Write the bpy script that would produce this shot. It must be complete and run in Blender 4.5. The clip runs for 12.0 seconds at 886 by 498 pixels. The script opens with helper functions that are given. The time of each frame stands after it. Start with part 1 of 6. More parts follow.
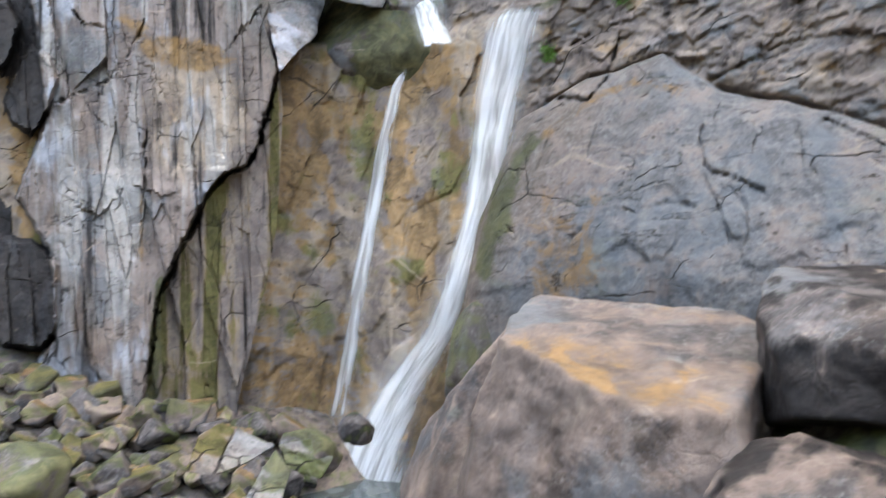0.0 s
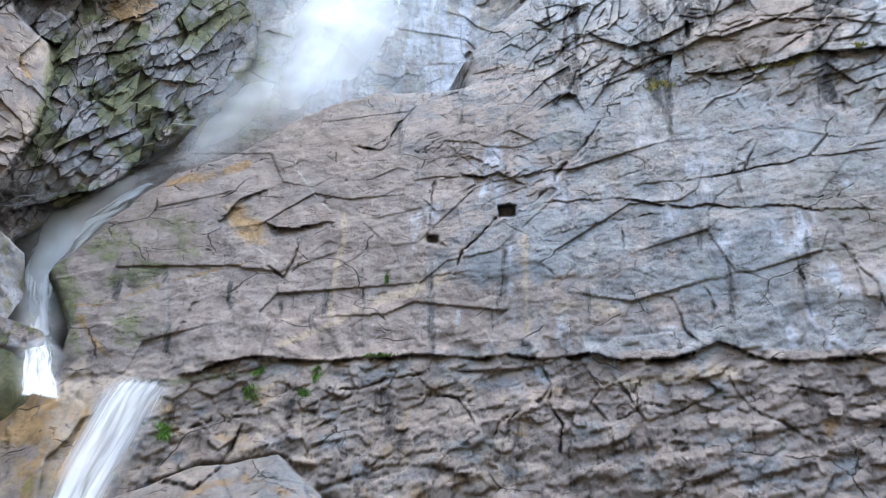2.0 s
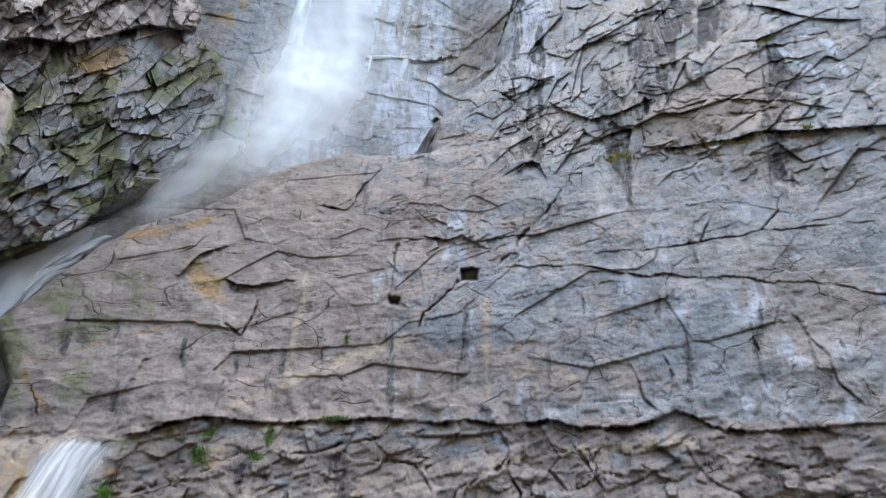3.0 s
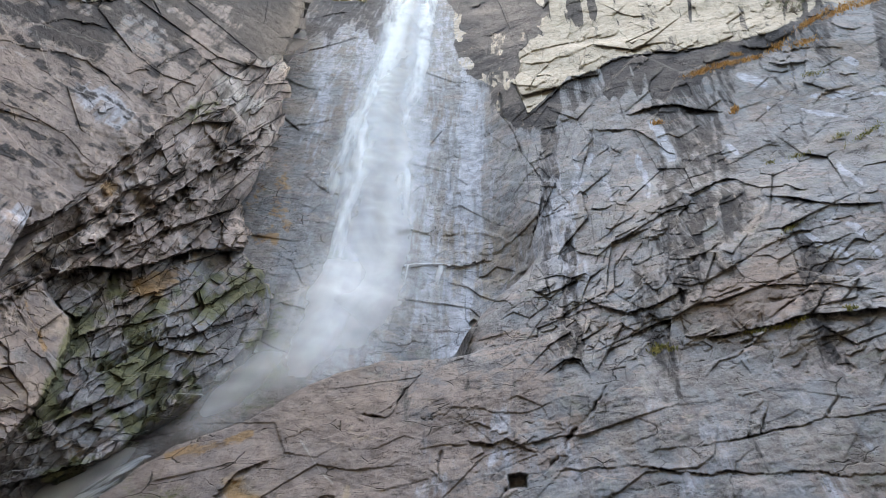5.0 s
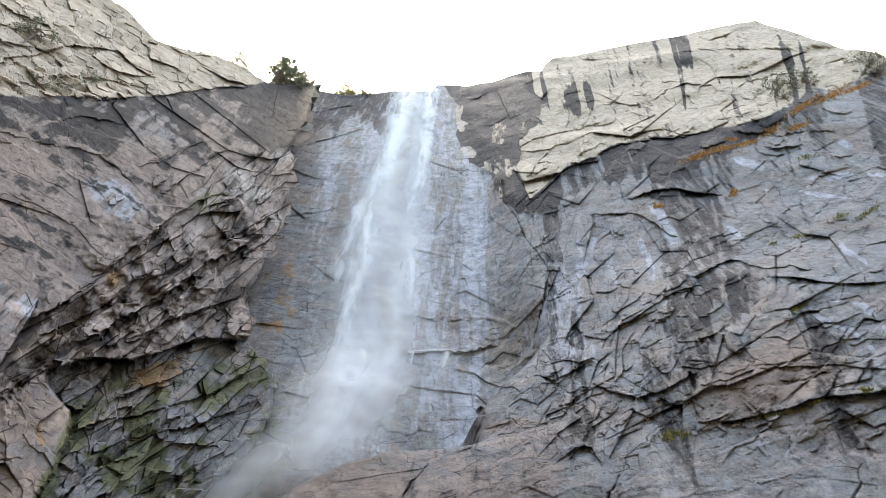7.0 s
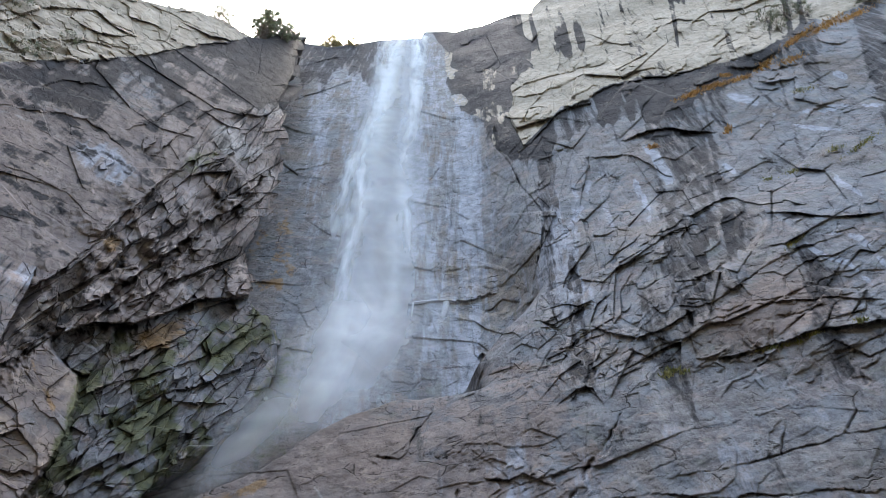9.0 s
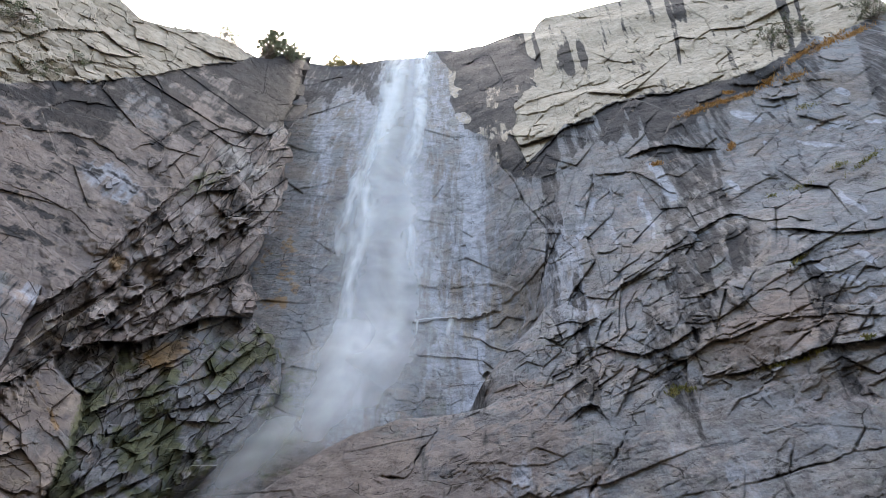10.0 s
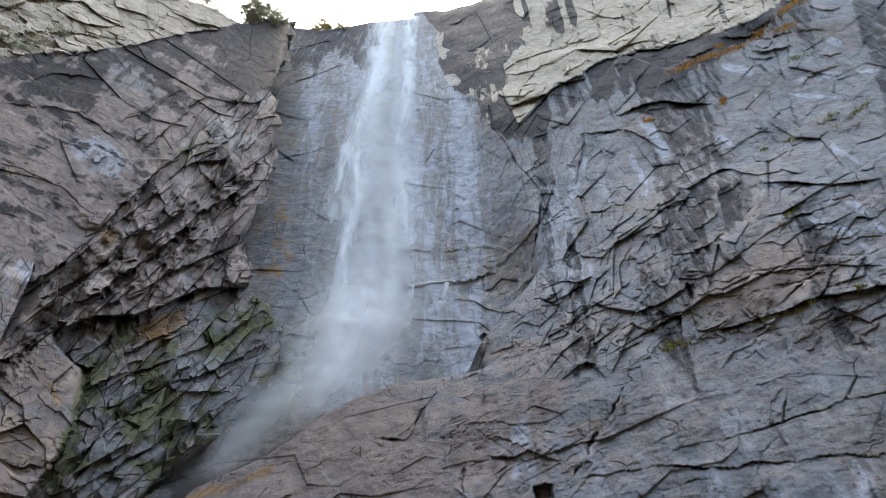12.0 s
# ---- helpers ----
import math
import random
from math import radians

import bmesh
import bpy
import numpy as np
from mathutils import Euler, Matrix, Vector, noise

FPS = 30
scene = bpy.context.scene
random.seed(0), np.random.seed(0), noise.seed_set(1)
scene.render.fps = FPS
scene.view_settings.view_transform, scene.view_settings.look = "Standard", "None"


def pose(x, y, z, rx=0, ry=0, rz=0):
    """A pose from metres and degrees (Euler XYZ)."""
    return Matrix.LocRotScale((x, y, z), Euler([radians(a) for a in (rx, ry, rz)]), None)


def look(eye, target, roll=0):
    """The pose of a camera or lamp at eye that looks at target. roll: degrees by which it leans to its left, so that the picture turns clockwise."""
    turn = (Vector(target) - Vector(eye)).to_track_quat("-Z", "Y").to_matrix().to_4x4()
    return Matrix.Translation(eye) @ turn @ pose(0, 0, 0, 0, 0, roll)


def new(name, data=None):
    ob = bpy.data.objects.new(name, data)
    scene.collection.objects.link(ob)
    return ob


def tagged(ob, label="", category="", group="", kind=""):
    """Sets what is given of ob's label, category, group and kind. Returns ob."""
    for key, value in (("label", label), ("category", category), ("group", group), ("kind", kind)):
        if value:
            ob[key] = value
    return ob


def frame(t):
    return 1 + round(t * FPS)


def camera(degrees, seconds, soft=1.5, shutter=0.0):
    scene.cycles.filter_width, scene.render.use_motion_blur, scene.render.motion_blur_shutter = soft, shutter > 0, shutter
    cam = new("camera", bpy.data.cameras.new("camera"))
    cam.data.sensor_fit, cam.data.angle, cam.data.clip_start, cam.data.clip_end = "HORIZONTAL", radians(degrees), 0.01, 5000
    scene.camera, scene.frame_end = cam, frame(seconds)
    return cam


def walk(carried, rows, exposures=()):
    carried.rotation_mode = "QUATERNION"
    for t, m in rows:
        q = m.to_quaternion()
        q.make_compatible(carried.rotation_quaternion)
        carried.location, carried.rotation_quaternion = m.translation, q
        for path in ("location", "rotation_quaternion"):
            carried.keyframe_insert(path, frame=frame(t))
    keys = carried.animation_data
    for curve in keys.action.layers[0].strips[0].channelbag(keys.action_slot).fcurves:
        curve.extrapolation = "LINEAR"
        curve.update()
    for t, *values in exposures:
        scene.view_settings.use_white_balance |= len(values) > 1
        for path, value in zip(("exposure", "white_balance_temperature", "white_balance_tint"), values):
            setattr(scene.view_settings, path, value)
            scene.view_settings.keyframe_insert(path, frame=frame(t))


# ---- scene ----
cam = camera(65.1, 12.0, soft=0.65, shutter=0.25)
EYE = (0.0, 0.0, 1.6)
# seconds, yaw, pitch, roll of the carried camera, which only turns on the spot
ROWS = [
    (0.0, 26.83, -0.30, -0.96), (0.3, 21.20, 5.45, 0.60), (0.5, 18.01, 10.16, 1.76), (0.8, 11.45, 18.25, 3.10),
    (1.0, 8.19, 22.73, 3.08), (1.5, 0.66, 26.59, 2.67), (2.0, -3.49, 31.79, 2.34), (2.5, -5.42, 35.13, 2.12),
    (3.0, -7.00, 37.03, 2.02), (3.2, -7.08, 41.40, 2.35), (3.5, -6.49, 45.19, 2.52), (3.7, -5.52, 47.77, 2.90),
    (5.3, -1.30, 53.96, 2.90), (5.5, -1.36, 54.47, 2.99), (6.0, -2.16, 54.95, 2.56), (6.5, -1.53, 56.74, 3.58),
    (6.7, -0.04, 60.93, 3.84), (8.3, -2.60, 55.60, 0.30), (8.5, -2.81, 55.55, -0.09), (9.0, -0.83, 56.38, 0.16),
    (9.5, -0.03, 57.40, 1.06), (10.0, -0.17, 57.83, 0.51), (10.5, -0.56, 57.66, -0.03), (11.0, -0.62, 57.02, 0.43),
    (11.5, -0.90, 56.60, -0.40), (12.0, -1.03, 54.84, -1.98)]


def aim(yaw, pitch, roll):
    """The pose of the camera from its heading (to the left of +y), tilt and lean."""
    ya, pa = radians(yaw), radians(pitch)
    ahead = Vector((-math.sin(ya) * math.cos(pa), math.cos(ya) * math.cos(pa), math.sin(pa)))
    return look(EYE, Vector(EYE) + ahead, roll)


EXPOSURES = [(0.0, 3.93, 7150, 2), (1.0, 4.15, 6750, 2), (1.5, 4.18, 6650, 2), (2.5, 3.97, 6850, 2), (3.0, 3.85, 6950, 2), (5.5, 3.35, 7450, 5), (6.7, 3.42, 7450, 4), (8.5, 2.78, 6550, 2), (9.0, 3.03, 6600, 4), (9.5, 3.1, 6850, 5), (10.0, 3.0, 6950, 6), (10.5, 2.84, 6950, 6), (11.5, 2.88, 6850, 5), (12.0, 3.0, 6850, 4)]
walk(cam, [(t, aim(a, b, c)) for t, a, b, c in ROWS], EXPOSURES)

# ---- world and sun: the sun stands behind the cliff, the whole amphitheatre lies in its shade ----
SUN_EL, SUN_AZ = 70.0, 12.0
world = bpy.data.worlds.new("sky")
scene.world = world
world.use_nodes = True
wn = world.node_tree.nodes
sky = wn.new("ShaderNodeTexSky")
sky.sky_type, sky.sun_disc = "NISHITA", False
sky.sun_elevation, sky.sun_rotation = radians(SUN_EL), radians(SUN_AZ)
sky.air_density, sky.dust_density, sky.ozone_density = 1.0, 6.0, 1.0
wn["Background"].inputs["Strength"].default_value = 0.15
world.node_tree.links.new(sky.outputs[0], wn["Background"].inputs["Color"])
sun = new("sun", bpy.data.lights.new("sun", "SUN"))
sun.data.energy, sun.data.angle, sun.data.color = 3.0, radians(0.5), (1.0, 0.95, 0.87)
sun_way = Vector((math.sin(radians(SUN_AZ)) * math.cos(radians(SUN_EL)), math.cos(radians(SUN_AZ)) * math.cos(radians(SUN_EL)), math.sin(radians(SUN_EL))))
sun.matrix_world = look(sun_way * 400, (0, 0, 0))


# ---- materials ----
class Nodes:
    """A short hand for building node trees."""

    def __init__(self, name):
        self.mat = bpy.data.materials.new(name)
        self.mat.use_nodes = True
        self.tree = self.mat.node_tree
        self.bsdf = self.tree.nodes["Principled BSDF"]
        self.out = self.tree.nodes["Material Output"]

    def add(self, kind, **kw):
        n = self.tree.nodes.new(kind)
        for k, v in kw.items():
            if k in ("operation", "blend_type", "data_type", "feature", "noise_dimensions", "attribute_name", "interpolation_type"):
                setattr(n, k, v)
        return n

    def wire(self, a, b):
        self.tree.links.new(a, b)

    def place(self, sx=1, sy=1, sz=1, turn=(0, 0, 0)):
        tc, mp = self.add("ShaderNodeTexCoord"), self.add("ShaderNodeMapping")
        mp.inputs["Scale"].default_value = (sx, sy, sz)
        mp.inputs["Rotation"].default_value = turn
        self.wire(tc.outputs["Object"], mp.inputs["Vector"])
        return mp.outputs[0]

    def noise(self, vec, scale, detail=5, rough=0.6, distort=0.0):
        n = self.add("ShaderNodeTexNoise")
        n.inputs["Scale"].default_value, n.inputs["Detail"].default_value = scale, detail
        n.inputs["Roughness"].default_value, n.inputs["Distortion"].default_value = rough, distort
        self.wire(vec, n.inputs["Vector"])
        return n.outputs["Fac"]

    def ramp(self, fac, lo, hi, a=0.0, b=1.0):
        n = self.add("ShaderNodeMapRange")
        n.interpolation_type = "SMOOTHSTEP"
        for k, v in (("From Min", lo), ("From Max", hi), ("To Min", a), ("To Max", b)):
            n.inputs[k].default_value = v
        self.wire(fac, n.inputs["Value"])
        return n.outputs[0]

    def attr(self, name):
        n = self.add("ShaderNodeAttribute")
        n.attribute_name = name
        return n.outputs["Fac"]

    def math(self, op, a, b=0.0):
        n = self.add("ShaderNodeMath", operation=op)
        for i, v in enumerate((a, b)):
            if isinstance(v, (int, float)):
                n.inputs[i].default_value = v
            else:
                self.wire(v, n.inputs[i])
        return n.outputs[0]

    def mix(self, fac, a, b, blend="MIX"):
        n = self.add("ShaderNodeMix", data_type="RGBA", blend_type=blend)
        for slot, v in ((0, fac), (6, a), (7, b)):
            if isinstance(v, (int, float)):
                n.inputs[slot].default_value = v
            elif isinstance(v, tuple):
                n.inputs[slot].default_value = (*v, 1)
            else:
                self.wire(v, n.inputs[slot])
        return n.outputs[2]

    def bump(self, height, strength, distance, normal=None):
        n = self.add("ShaderNodeBump")
        n.inputs["Strength"].default_value, n.inputs["Distance"].default_value = strength, distance
        self.wire(height, n.inputs["Height"])
        if normal is not None:
            self.wire(normal, n.inputs["Normal"])
        return n.outputs[0]


def rock_material(name, grain=1.0, split=0.8, tone=(0.11, 0.107, 0.112), light=(0.238, 0.243, 0.253), warm=(0.17, 0.135, 0.108)):
    """Granite: grey with brown weathering, hanging streaks, fissures, and the stains and painted shade that the
    attributes lay on it.
    """
    n = Nodes(name)
    flat = n.place()
    hang = n.place(1.0, 1.0, 0.09)
    slant = n.place(0.72, 1.0, 1.2, (0, radians(16), 0))
    cross = n.place(1.2, 1.0, 0.75, (0, radians(-28), 0))
    big, mid, fine = n.noise(flat, 0.07 * grain, 6), n.noise(flat, 0.6 * grain, 9, 0.68, 0.5), n.noise(flat, 4.5 * grain, 6, 0.75)
    col = n.mix(n.ramp(mid, 0.34, 0.68), tone, light)
    col = n.mix(n.ramp(big, 0.46, 0.66, 0, 0.7), col, warm)
    patch = n.noise(slant, 0.25 * grain, 7, 0.65, 0.8)
    col = n.mix(n.ramp(patch, 0.54, 0.60, 0, 0.6), col, (0.24, 0.20, 0.19))
    col = n.mix(n.ramp(n.noise(cross, 0.33 * grain, 7, 0.65, 0.6), 0.55, 0.64, 0, 0.36), col, (0.085, 0.082, 0.088))
    pits = n.noise(slant, 2.2 * grain, 7, 0.72, 0.3)
    col = n.mix(n.ramp(pits, 0.54, 0.60, 0.0, 0.34), col, (0.07, 0.068, 0.071))
    col = n.mix(n.ramp(pits, 0.45, 0.37, 0.0, 0.18), col, (0.33, 0.32, 0.32))
    col = n.mix(n.ramp(fine, 0.55, 0.62, 0.0, 0.5), col, (0.05, 0.049, 0.051))
    col = n.mix(n.ramp(fine, 0.45, 0.38, 0.0, 0.25), col, (0.38, 0.375, 0.37))
    col = n.mix(n.ramp(n.noise(cross, 0.16 * grain, 6, 0.65, 0.7), 0.50, 0.62, 0, 0.5), col, (0.165, 0.185, 0.21))
    col = n.mix(n.ramp(n.noise(slant, 0.45 * grain, 6, 0.65, 0.7), 0.56, 0.66, 0, 0.35), col, (0.19, 0.20, 0.165))
    streak = n.noise(hang, 0.9 * grain, 6, 0.65)
    col = n.mix(n.ramp(streak, 0.54, 0.70, 0, 0.5), col, (0.07, 0.066, 0.07))
    col = n.mix(n.ramp(n.noise(hang, 0.6 * grain, 5, 0.6), 0.60, 0.72, 0, 0.5), col, (0.29, 0.275, 0.265))
    # stains and painted shade, laid where the attributes say, with ragged edges
    edge = n.math("MULTIPLY", n.math("SUBTRACT", mid, 0.5), 1.7)
    rag = n.math("MULTIPLY", n.math("SUBTRACT", streak, 0.5), 1.6)

    def stain(key, colour, colour2, extra, most=1.0, lo=0.22, hi=0.58, thin=0.8):
        nonlocal col
        a = n.attr(key)
        gate = n.ramp(a, 0.0, 0.15)
        f = n.math("MULTIPLY", n.ramp(n.math("ADD", a, extra), lo, hi, 0, most), gate)
        f = n.math("MULTIPLY", f, n.ramp(fine, 0.35, 0.65, 1.0, thin))
        col = n.mix(f, col, n.mix(n.ramp(mid, 0.35, 0.65), colour, colour2))

    stain("warm", (0.135, 0.103, 0.088), (0.245, 0.188, 0.162), edge, 0.75)
    stain("tan", (0.21, 0.165, 0.115), (0.34, 0.27, 0.195), edge, 0.7, 0.1, 0.8)
    stain("chalk", (0.27, 0.26, 0.25), (0.42, 0.40, 0.385), rag, 0.7, 0.1, 0.8)
    stain("pale", (0.265, 0.222, 0.168), (0.41, 0.357, 0.285), edge, 0.93)
    stain("blue", (0.22, 0.235, 0.27), (0.38, 0.402, 0.455), rag, 0.85)
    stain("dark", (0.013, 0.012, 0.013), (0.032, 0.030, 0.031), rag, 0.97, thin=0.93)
    stain("rust", (0.095, 0.058, 0.022), (0.26, 0.155, 0.06), edge, 0.8)
    stain("moss", (0.028, 0.036, 0.012), (0.085, 0.10, 0.034), edge, 0.8)
    wet = n.attr("wet")
    warp = n.add("ShaderNodeVectorMath", operation="ADD")
    nz = n.add("ShaderNodeTexNoise")
    nz.inputs["Scale"].default_value, nz.inputs["Detail"].default_value = 0.32 * grain, 4
    n.wire(flat, nz.inputs["Vector"])
    sc = n.add("ShaderNodeVectorMath", operation="SCALE")
    sc.inputs["Scale"].default_value = 1.7 / grain
    n.wire(nz.outputs["Color"], sc.inputs[0])
    n.wire(slant, warp.inputs[0])
    n.wire(sc.outputs[0], warp.inputs[1])

    def joints(scale, width):
        v = n.add("ShaderNodeTexVoronoi", feature="DISTANCE_TO_EDGE")
        v.inputs["Scale"].default_value = scale * grain
        n.wire(warp.outputs[0], v.inputs["Vector"])
        return n.ramp(v.outputs["Distance"], 0.0, width, 1.0, 0.0)

    def facets(scale, step):
        # flat chips, each tilted its own way, with a small step between
        v = n.add("ShaderNodeTexVoronoi")
        v.inputs["Scale"].default_value = scale * grain
        n.wire(slant, v.inputs["Vector"])
        off, tip, dot = n.add("ShaderNodeVectorMath", operation="SUBTRACT"), n.add("ShaderNodeVectorMath", operation="SUBTRACT"), n.add("ShaderNodeVectorMath", operation="DOT_PRODUCT")
        n.wire(slant, off.inputs[0])
        n.wire(v.outputs["Position"], off.inputs[1])
        n.wire(v.outputs["Color"], tip.inputs[0])
        tip.inputs[1].default_value = (0.5, 0.5, 0.5)
        n.wire(off.outputs[0], dot.inputs[0])
        n.wire(tip.outputs[0], dot.inputs[1])
        sep = n.add("ShaderNodeSeparateColor")
        n.wire(v.outputs["Color"], sep.inputs[0])
        return n.math("ADD", n.math("MULTIPLY", dot.outputs["Value"], 1.6 * scale * grain), n.math("MULTIPLY", sep.outputs[0], 0.35 * step))

    # thin fissures with crack shade painted dark, only in places, and a few pale veins
    wide, thin = joints(0.26, 0.016), joints(0.75, 0.024)
    fissure = n.math("MULTIPLY", wide, n.ramp(n.noise(flat, 0.28 * grain, 4), 0.53, 0.60))
    fissure2 = n.math("MULTIPLY", thin, n.ramp(n.noise(cross, 0.4 * grain, 4), 0.58, 0.64, 0, 0.7))
    vein = n.math("MULTIPLY", joints(0.19, 0.02), n.ramp(patch, 0.55, 0.65, 0, 0.55))
    col = n.mix(vein, col, (0.36, 0.29, 0.23))
    # long broken bedding lines and dark lichen specks
    bed = n.place(0.32, 1.0, 1.5, (0, radians(10), 0))
    line = n.ramp(n.math("ABSOLUTE", n.math("SUBTRACT", n.noise(bed, 0.5 * grain, 7, 0.62, 0.3), 0.5)), 0.0, 0.009, 1.0, 0.0)
    line = n.math("MULTIPLY", line, n.ramp(n.noise(flat, 0.45 * grain, 4), 0.50, 0.60, 0, 0.9))
    dots = n.add("ShaderNodeTexVoronoi")
    dots.inputs["Scale"].default_value = 1.5 * grain
    n.wire(flat, dots.inputs["Vector"])
    speck = n.math("MULTIPLY", n.ramp(dots.outputs["Distance"], 0.10, 0.19, 1.0, 0.0), n.ramp(n.noise(flat, 0.6 * grain, 4), 0.52, 0.60, 0, 0.75))
    col = n.mix(n.math("MULTIPLY", speck, split), col, (0.03, 0.03, 0.026))
    gap = n.math("MAXIMUM", n.math("MAXIMUM", fissure, fissure2), line)
    col = n.mix(n.math("MULTIPLY", gap, split), col, (0.022, 0.02, 0.019))
    col = n.mix(n.math("MULTIPLY", wet, 0.75), col, n.mix(1.0, col, (0.5, 0.5, 0.5), "MULTIPLY"))
    n.wire(col, n.bsdf.inputs["Base Color"])
    rough = n.math("SUBTRACT", n.ramp(mid, 0.3, 0.7, 0.68, 0.9), n.math("MULTIPLY", wet, 0.28))
    n.wire(rough, n.bsdf.inputs["Roughness"])
    n.bsdf.inputs["Specular IOR Level"].default_value = 0.07
    b = n.bump(n.math("SUBTRACT", 1.0, gap), 0.9 * split, 0.30 / grain)
    b = n.bump(facets(0.55, 1), 0.4, 0.26 / grain, b)
    b = n.bump(facets(1.7, 1), 0.45, 0.13 / grain, b)
    b = n.bump(n.noise(slant, 1.1 * grain, 9, 0.7, 0.5), 0.55, 0.14 / grain, b)
    b = n.bump(n.noise(cross, 2.6 * grain, 8, 0.72, 0.3), 0.6, 0.11 / grain, b)
    b = n.bump(fine, 0.5, 0.12 / grain, b)
    n.wire(b, n.bsdf.inputs["Normal"])
    return n.mat


def water_material(name, across, along, lo, hi, colour=(0.86, 0.89, 0.92), soft=0.5):
    """White falling water: streaks drawn out along the flow, thinning to nothing where the attribute 'thick' fades."""
    n = Nodes(name)
    uv = n.add("ShaderNodeCombineXYZ")
    n.wire(n.math("MULTIPLY", n.attr("flow_u"), across), uv.inputs[0])
    n.wire(n.math("MULTIPLY", n.attr("flow_v"), along), uv.inputs[1])
    n.wire(n.math("MULTIPLY", n.attr("sheet"), 7.3), uv.inputs[2])
    broad, thin = n.noise(uv.outputs[0], 1.0, 4, 0.55, 0.5), n.noise(uv.outputs[0], 4.0, 4, 0.6, 0.2)
    s = n.math("ADD", n.math("MULTIPLY", broad, 0.82), n.math("MULTIPLY", thin, 0.18))
    thick = n.attr("thick")
    body = n.ramp(s, lo, hi)
    fac = n.math("MULTIPLY", thick, n.math("ADD", n.math("MULTIPLY", body, 1.0 - soft), n.math("MULTIPLY", thick, soft)))
    fac = n.math("MINIMUM", fac, 0.97)
    clear, dif, tr = n.add("ShaderNodeBsdfTransparent"), n.add("ShaderNodeBsdfDiffuse"), n.add("ShaderNodeBsdfTranslucent")
    dif.inputs["Color"].default_value = tr.inputs["Color"].default_value = (*colour, 1)
    both, mix = n.add("ShaderNodeMixShader"), n.add("ShaderNodeMixShader")
    both.inputs[0].default_value = 0.5
    n.wire(dif.outputs[0], both.inputs[1])
    n.wire(tr.outputs[0], both.inputs[2])
    n.wire(fac, mix.inputs[0])
    n.wire(clear.outputs[0], mix.inputs[1])
    n.wire(both.outputs[0], mix.inputs[2])
    n.wire(mix.outputs[0], n.out.inputs["Surface"])
    return n.mat


def plain_material(name, a, b, scale=6.0, rough=0.8):
    n = Nodes(name)
    f = n.noise(n.place(), scale, 5)
    n.wire(n.mix(n.ramp(f, 0.35, 0.65), a, b), n.bsdf.inputs["Base Color"])
    n.bsdf.inputs["Roughness"].default_value = rough
    n.wire(n.bump(f, 0.4, 0.05), n.bsdf.inputs["Normal"])
    return n.mat


ROCK = rock_material("granite_cliff")
ROCK_NEAR = rock_material("granite_boulder", 1.7, 0.25, (0.06, 0.055, 0.056), (0.145, 0.125, 0.122), (0.115, 0.083, 0.064))
VEIL = water_material("falling_water", 0.26, 0.040, 0.37, 0.57, soft=0.32)
CASCADE = water_material("white_water", 1.5, 0.13, 0.36, 0.60, soft=0.4)
SLIDE = water_material("sliding_water", 2.2, 0.22, 0.38, 0.62, soft=0.22)
MIST = water_material("drifting_mist", 0.10, 0.05, 0.22, 0.72, (0.92, 0.93, 0.94), 0.5)
BARK = plain_material("grey_bark", (0.09, 0.07, 0.055), (0.16, 0.13, 0.10))
LEAF = plain_material("dull_green_leaves", (0.09, 0.11, 0.065), (0.17, 0.185, 0.11), 1.5, 0.6)
LEAF_GOLD = plain_material("yellow_green_leaves", (0.17, 0.15, 0.06), (0.30, 0.25, 0.10), 1.5, 0.6)
DRY_GRASS = plain_material("orange_dry_grass", (0.28, 0.14, 0.04), (0.42, 0.24, 0.08), 1.0, 0.9)
GREEN_GRASS = plain_material("yellow_green_grass", (0.10, 0.11, 0.03), (0.26, 0.23, 0.08), 1.0, 0.9)
FERN = plain_material("bright_green_ferns", (0.04, 0.09, 0.015), (0.10, 0.20, 0.03), 2.0, 0.7)


# ---- noise on grids ----
def hashed(ix, iy, seed):
    h = (ix.astype(np.int64) * 374761393 + iy.astype(np.int64) * 668265263 + seed * 974634777) & 0x7FFFFFFF
    h = ((h ^ (h >> 13)) * 1274126177) & 0x7FFFFFFF
    h = ((h ^ (h >> 15)) * 2246822519) & 0x7FFFFFFF
    return ((h ^ (h >> 16)) & 0xFFFFFF) / float(0x1000000)


def value_noise(x, y, seed):
    ix, iy = np.floor(x), np.floor(y)
    fx, fy = x - ix, y - iy
    fx, fy = fx * fx * fx * (fx * (fx * 6 - 15) + 10), fy * fy * fy * (fy * (fy * 6 - 15) + 10)
    a, b = hashed(ix, iy, seed), hashed(ix + 1, iy, seed)
    c, d = hashed(ix, iy + 1, seed), hashed(ix + 1, iy + 1, seed)
    return (a + (b - a) * fx) * (1 - fy) + (c + (d - c) * fx) * fy - 0.5


def fbm(x, y, size, octaves, seed, gain=0.5):
    out, amp, s = 0.0, 1.0, 1.0 / size
    for o in range(octaves):
        out, amp, s = out + amp * value_noise(x * s + 17.3 * o, y * s - 9.1 * o, seed + o), amp * gain, s * 2.03
    return out


